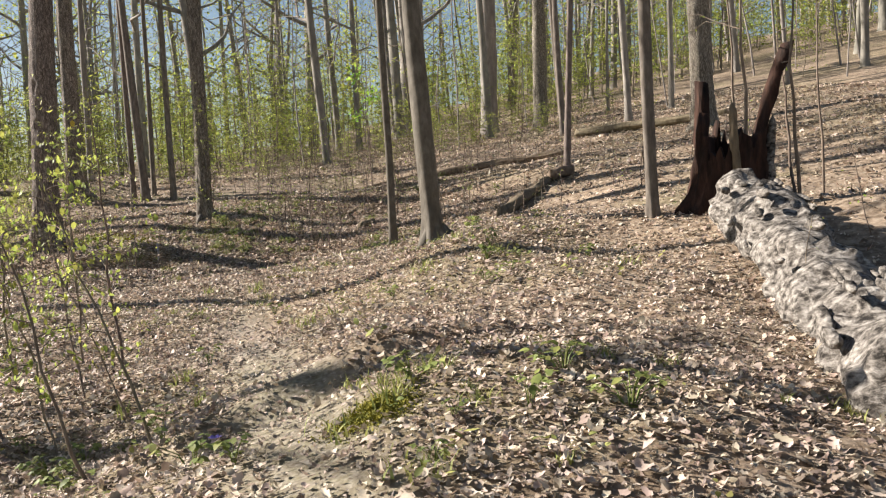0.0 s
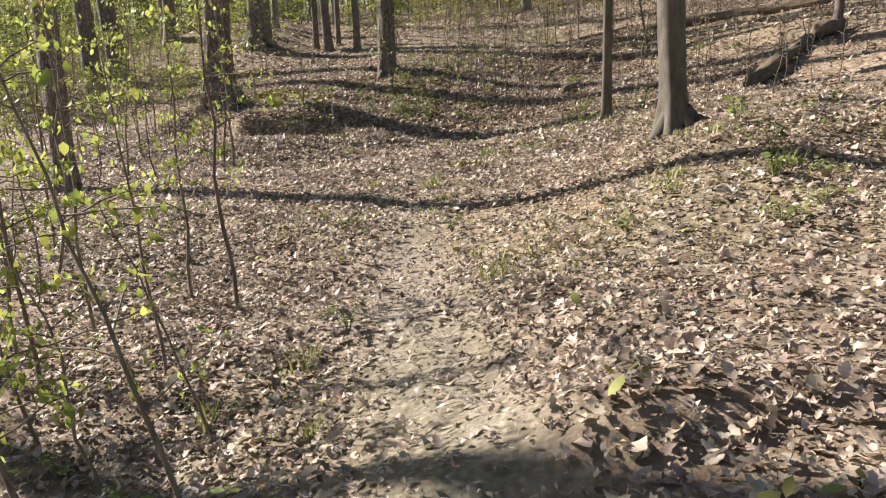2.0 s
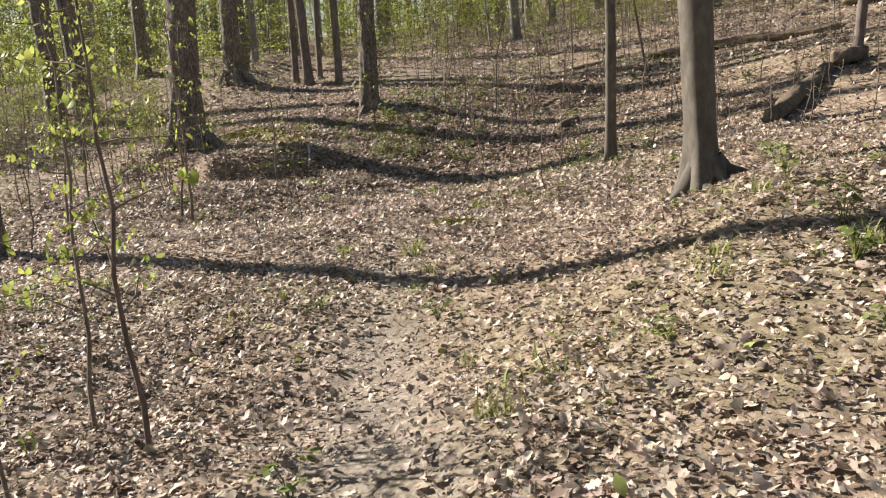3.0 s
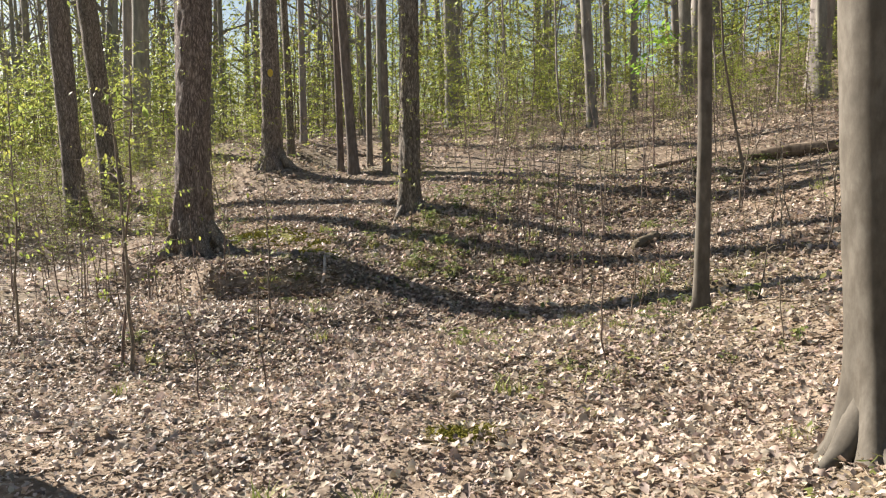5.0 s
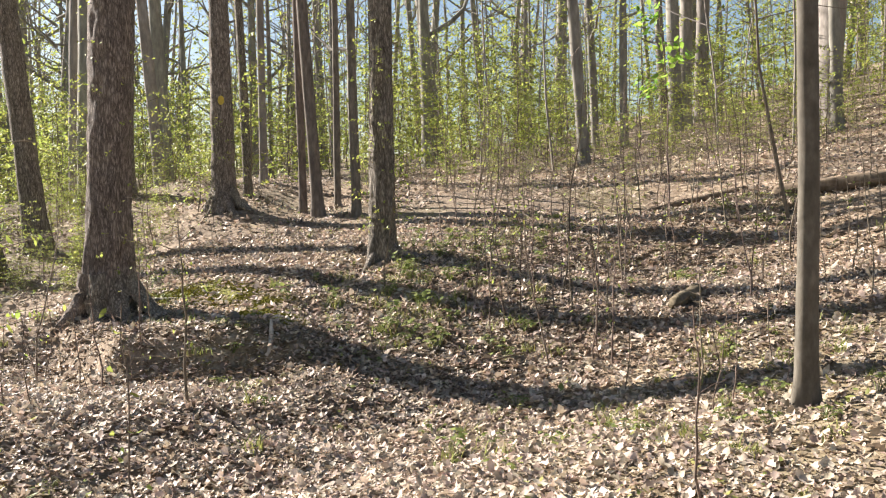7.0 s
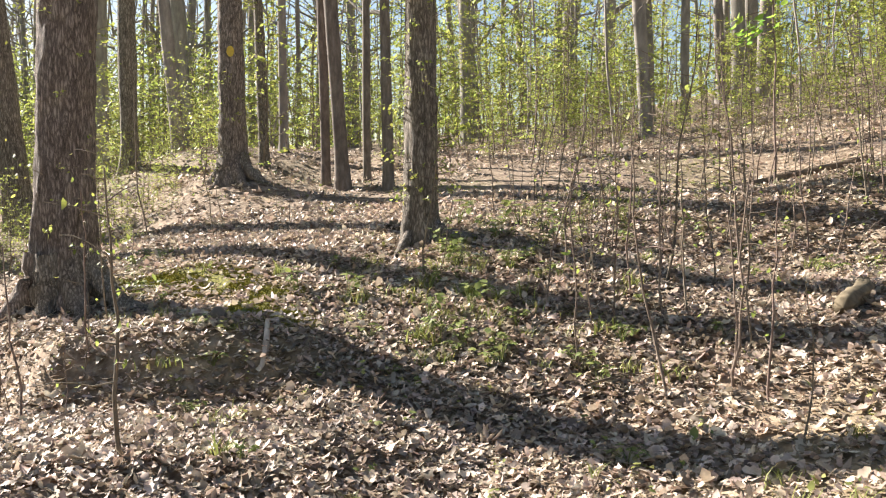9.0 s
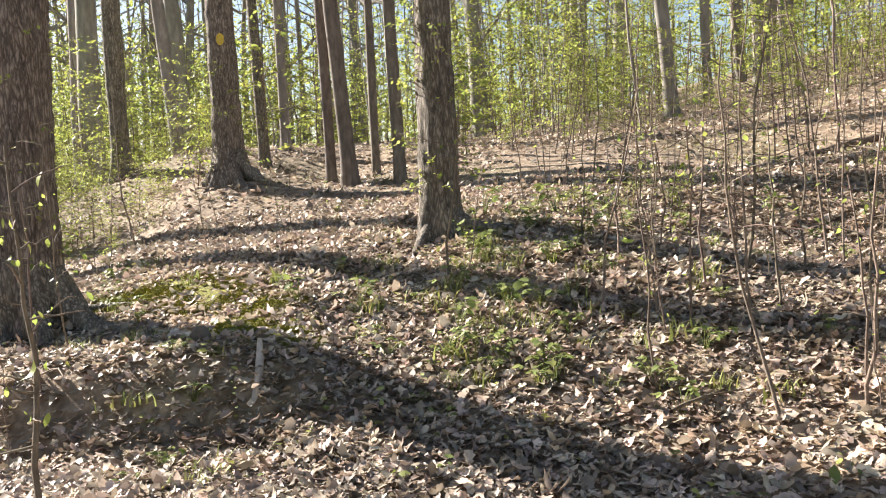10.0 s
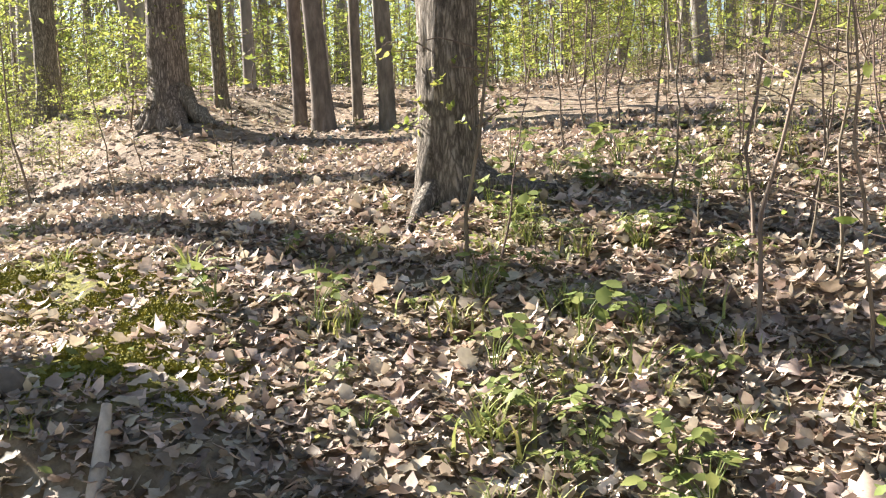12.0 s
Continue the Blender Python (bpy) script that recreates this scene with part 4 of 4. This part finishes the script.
# moss cushions
def moss_geo(cx, cy, r, seed):
    g = np.random.default_rng(seed)
    n = int(20000 * (r / 0.25) ** 2)
    x, y = g.normal(cx, r * 0.75, n), g.normal(cy, r * 0.6, n)
    ok = soft_noise(x * 7 + seed, y * 7) > 0.38
    x, y = x[ok], y[ok]
    n = len(x)
    size = g.uniform(0.007, 0.017, n)
    xyz = np.stack([x, y, ground_z(x, y) + g.uniform(0.002, 0.028, n)], -1)
    return scatter_leaves(xyz, size, size * 0.8, g.uniform(0, 6.28, n), g.normal(-0.7, 0.5, n), g.normal(0, 0.6, n), np.zeros(n), np.zeros(n), SPRIG)


for k, (cx, cy, r) in enumerate(MOSS_SPOTS):
    ob = part("moss", moss_geo(cx, cy, r, 260 + k), MOSS, smooth=False)
    tagged(ob, "cushion of yellow-green moss on the ground", "moss", kind="stuff")


# ---- dead wood ----
def log_geo(a, b, r, seed, segs=28, rings=60, rough=0.16, taper=0.85, sag=0.0):
    """A lying trunk between two points with closed ends and torn bark."""
    a, b = np.array(a, float), np.array(b, float)
    s = np.linspace(0, 1, rings)
    g = np.random.default_rng(seed)
    p = a + (b - a) * s[:, None] + np.stack([np.sin(s * 5 + seed), np.cos(s * 4), np.sin(s * 6)], -1) * r * 0.18
    p[:, 2] -= sag * np.sin(np.pi * s)
    verts, faces = tube(p, np.full(rings, 1.0), segs)
    ring = verts.reshape(rings, segs, 3)
    th = np.arange(segs) / segs * 12
    ln = np.linalg.norm(b - a)
    nz = soft_noise(th[None] + seed, s[:, None] * ln * 3.2) + 0.5 * soft_noise(th[None] * 2.3, s[:, None] * ln * 9 + seed)
    plate = np.where(nz > 0.82, 0.10, -0.04)
    rad = r * (1 + (taper - 1) * s[:, None]) * (1 + rough * (nz - 0.75) + plate)
    rad[:2] *= np.array([0.02, 0.9])[:, None]
    rad[-2:] *= np.array([0.9, 0.02])[:, None]
    ring = p[:, None] + (ring - p[:, None]) * rad[..., None]
    return ring.reshape(-1, 3), faces


def fallen_log(label, a, b, r, seed, material, lift=0.6, **shape):
    ca = (a[0], a[1], float(ground_z(a[0], a[1])) + r * lift)
    cb = (b[0], b[1], float(ground_z(b[0], b[1])) + r * lift)
    root = thing("fallen_log", label, "log", "fallen wood")
    base = Vector(ca)
    v, f = log_geo((0, 0, 0), tuple(Vector(cb) - base), r, seed, **shape)
    part("trunk", (v, f), material, root)
    root.location = base
    return root


big_log = fallen_log("big weathered fallen log with flaking pale bark beside the stump", (5.62, 8.3), (3.5, 3.5), 0.33, 301, LOGBARK, rings=120, segs=40, taper=1.05, sag=0.2, lift=0.4)
g2 = np.random.default_rng(33)
for k in range(26):
    u, a = g2.uniform(0.02, 0.95), g2.uniform(0.1, 3.0)
    axis = np.array([3.5 - 5.62, 3.5 - 8.3, 0])
    side = np.array([axis[1], -axis[0], 0]) / np.linalg.norm(axis)
    zz = float(ground_z(5.62 + axis[0] * u, 8.3 + axis[1] * u)) - float(ground_z(5.62, 8.3))
    c = axis * u + (0, 0, zz) + 0.34 * (math.cos(a) * side + np.array([0, 0, math.sin(a)]))
    ln = g2.uniform(0.12, 0.34)
    flake = log_geo((0, 0, 0), tuple(axis / np.linalg.norm(axis) * ln + g2.normal(0, 0.04, 3)), g2.uniform(0.02, 0.05), 310 + k, segs=7, rings=7, rough=0.5)
    part("bark_flake", (flake[0] + c, flake[1]), LOGBARK, big_log)
fallen_log("dark rotten log lying on the leafy slope", (4.88, 14.66), (6.84, 17.07), 0.11, 302, DEADWOOD)
fallen_log("long dark fallen trunk across the slope", (5.2, 22.1), (8.3, 20.0), 0.10, 303, DEADWOOD)
fallen_log("long dark fallen trunk high on the slope", (9.9, 23.4), (13.0, 20.4), 0.12, 304, DEADWOOD)
fallen_log("fallen pole lying far across the slope", (3.6, 23.5), (5.4, 23.9), 0.05, 305, DEADWOOD)
fallen_log("rotten chunk of wood in the leaves", (2.85, 17.75), (3.2, 18.35), 0.075, 306, DEADWOOD, lift=1.0, rings=24)
fallen_log("short broken log at the foot of a thin tree", (6.6, 16.6), (7.2, 17.0), 0.13, 307, DEADWOOD, lift=0.9, rings=24)


def stump_geo(r, seed, segs=72, rings=46):
    """A torn hollow snag: a shell with two tall splinters and a low broken side."""
    th = np.linspace(0, 2 * np.pi, segs, endpoint=False)
    jag = 0.20 * soft_noise(th * 5.0, 3 + 0 * th) + 0.10 * np.abs(np.sin(th * 11 + seed)) + 0.08 * np.sin(th * 23)
    def peak(at, wide):
        d = (th - at + np.pi) % (2 * np.pi) - np.pi
        return np.exp(-np.abs(d / wide) ** 2.6)

    top = 0.42 + 1.1 * jag + 0.72 * peak(2.7, 0.42) + 1.12 * peak(5.55, 0.36) + 0.2 * peak(4.5, 0.35) + 0.25 * peak(1.2, 0.6)
    s = np.linspace(0, 1, rings)[:, None]
    z = -0.25 + (top[None] + 0.25) * s
    flare = 1 + 0.45 * np.exp(-np.clip(z, 0, None) / 0.22) * (0.6 + 0.4 * np.cos(4 * th))[None]
    nz = soft_noise(th[None] * 6, z * 2.5 + seed) + 0.6 * soft_noise(th[None] * 15, z * 5 + seed) - 0.8
    rad = r * flare * (1 - 0.10 * z) * (1 + 0.28 * nz)
    lean = 0.10 * z * np.clip(np.cos(th - 5.5), 0, 1)[None] * z
    outer = np.stack([rad * np.cos(th) + lean, rad * np.sin(th) - 0.6 * lean, z], -1)
    inner = np.stack([(rad - 0.12 - 0.03 * nz) * np.cos(th) + lean, (rad - 0.12 - 0.03 * nz) * np.sin(th) - 0.6 * lean, z - 0.02], -1)[::-1]
    floor = inner[-1] * (0.05, 0.05, 1)
    rows = np.concatenate([outer, inner, floor[None]])
    return rows.reshape(-1, 3), tube_faces(len(rows), segs)


stump = thing("tree_stump", "tall rotten hollow dark red-brown stump with torn splinters", "stump")
part("shell", stump_geo(0.38, 5), ROT, stump)
part("splinter", log_geo((-0.1, -0.36, 0.1), (-0.16, -0.34, 1.15), 0.05, 322, segs=9, rings=16, rough=0.5), DEADWOOD, stump)
part("splinter", log_geo((0.26, -0.33, 0.0), (0.42, -0.2, 1.0), 0.06, 323, segs=9, rings=16, rough=0.5), LOGBARK, stump)
stand(stump, 5.8, 8.95)
for k, (x, y, h, r) in enumerate(((5.75, 8.6, 3.6, 0.022), (6.1, 9.2, 3.6, 0.018), (6.3, 8.4, 3.0, 0.02), (6.5, 8.7, 2.0, 0.018), (7.2, 9.2, 3.0, 0.016))):
    ob = make_sapling("thin pale bare sapling growing beside the stump", "saplings at the stump", h=h, r=r, seed=330 + k, lean=(0.0, 0.02), branches=3, leaves=2, leaf=0.06, low=0.5)
    set_down(ob, False, x, y)


def make_stick(label, length, r, seed):
    g = np.random.default_rng(seed)
    s = np.linspace(0, 1, 9)
    p = np.stack([length * (s - 0.5), g.normal(0, 0.03 * length, 9).cumsum() * 0.5, r * 1.2 + 0.02 * np.sin(s * 3)], -1)
    pieces = [tube(p, r * (1 - 0.6 * s), 7)]
    for k in range(2):
        q = p[3 + 2 * k]
        pieces.append(tube([q, q + (length * 0.1, (k - 0.5) * length * 0.2, 0.02), q + (length * 0.2, (k - 0.5) * length * 0.34, 0.03)], [r * 0.5, r * 0.35, r * 0.1], 5))
    root = thing("stick", label, "stick", "fallen sticks")
    part("wood", joined(pieces), DEADWOOD, root)
    return root


STICKS = [make_stick("broken dry stick lying on the leaves", ln, r, 350 + k) for k, (ln, r) in enumerate(((0.8, 0.011), (0.5, 0.008), (1.0, 0.014), (0.35, 0.006)))]
STICK_AT = ((1.4, 17.5, 40), (-0.75, 18.35, 50), (2.0, 4.9, 10), (1.2, 6.0, 60), (-2.4, 9.6, -20), (2.1, 6.6, 15))
for k in range(70):
    if k < len(STICK_AT):
        x, y, rz = STICK_AT[k]
    else:
        x, y, rz = g.uniform(-4, 6), g.uniform(3, 22), g.uniform(0, 360)
    set_down(STICKS[k % 4], k >= 4, x, y, rz, g.uniform(0.6, 1.1))
stub = thing("dead_branch", "pale barkless dead branch stub on the mossy mound", "branch")
part("wood", tube([(0.0, 0.0, -0.05), (0.015, 0.1, 0.09), (0.0, 0.2, 0.2), (-0.02, 0.3, 0.32)], [0.03, 0.026, 0.024, 0.015], 9), PALEWOOD, stub)
set_down(stub, False, -1.13, 17.6)
rock = thing("rock", "half-buried grey-brown rock on the mound", "rock")
th = np.linspace(0, np.pi, 9)
rr = 0.05 * np.sin(th) * (1 + 0.12 * np.sin(5 * th)) + 0.001
v, f = tube(np.stack([0 * th, 0 * th, 0.05 - 0.06 * np.cos(th)], -1), rr, 14)
part("stone", (v * (1.2, 0.9, 1), f), STONE, rock)
set_down(rock, False, -1.6, 18.13)


# roots of the big oak running over the mound
def root_geo(pts, r):
    p = np.array([(x, y, float(ground_z(x, y)) - 0.2 * r + 0.0) for x, y in pts])
    s = np.linspace(0, 1, 14)
    at = np.linspace(0, 1, len(p))
    q = np.stack([np.interp(s, at, p[:, i]) for i in range(3)], -1)
    return tube(q - np.array(big.location), r * (1 - 0.75 * s), 10)


for pts, r in (([(-3.25, 19.3), (-2.9, 19.2), (-2.5, 18.9), (-2.1, 18.6)], 0.11), ([(-3.3, 19.45), (-2.9, 19.6), (-2.4, 19.5)], 0.09), ([(-3.4, 19.1), (-3.35, 18.8), (-3.25, 18.5)], 0.09), ([(-3.55, 19.2), (-3.75, 19.1), (-4.0, 19.0)], 0.07)):
    part("root", root_geo(pts, r), BARK, big)
oz = np.array(oak.location)
for pts, r in (([(-0.25, 20.38), (-0.05, 20.31), (0.16, 20.26), (0.5, 20.2)], 0.13), ([(-0.36, 20.3), (-0.46, 20.05), (-0.5, 19.8)], 0.07)):
    p = np.array([(x, y, float(ground_z(x, y)) + 0.14 * (1 - k / 1.2) * (k < 2)) for k, (x, y) in enumerate(pts)])
    part("root", tube(p - oz, r * np.linspace(1, 0.12, len(p)), 10), BARK, oak)


def root_flare(tree, x, y, r, ways, seed, bark):
    """Buttress roots that spread from a trunk's foot and sink into the leaves."""
    g = np.random.default_rng(seed)
    for a, reach in ways:
        a = radians(a)
        bend = g.uniform(-0.35, 0.35)
        s = np.linspace(0, 1, 9)
        px = x + (0.55 * r + reach * s) * np.cos(a + bend * s)
        py = y + (0.55 * r + reach * s) * np.sin(a + bend * s)
        rise = 1.9 * r * (1 - s) ** 2.6
        fat = r * (0.62 * (1 - s) ** 1.1 + 0.06)
        p = np.stack([px, py, ground_z(px, py) + rise - 0.45 * fat], -1)
        v, f = tube(p - np.array(tree.location), fat, 12)
        v = v + (soft_noise(v[:, 0] * 31 + seed, v[:, 2] * 17 + v[:, 1] * 23) - 0.5)[:, None] * 0.25 * r
        part("root", (v, f), bark, tree)


root_flare(beech, 2.75, 10.5, 0.12, ((200, 0.34), (262, 0.26), (305, 0.30), (345, 0.42), (70, 0.3)), 401, BEECH)
root_flare(big, -3.4, 19.2, 0.265, ((225, 0.5), (268, 0.45), (318, 0.6), (352, 0.8)), 402, BARK)
root_flare(blazed, -3.8, 25.1, 0.2, ((250, 0.4), (300, 0.5), (345, 0.8)), 403, BARK)
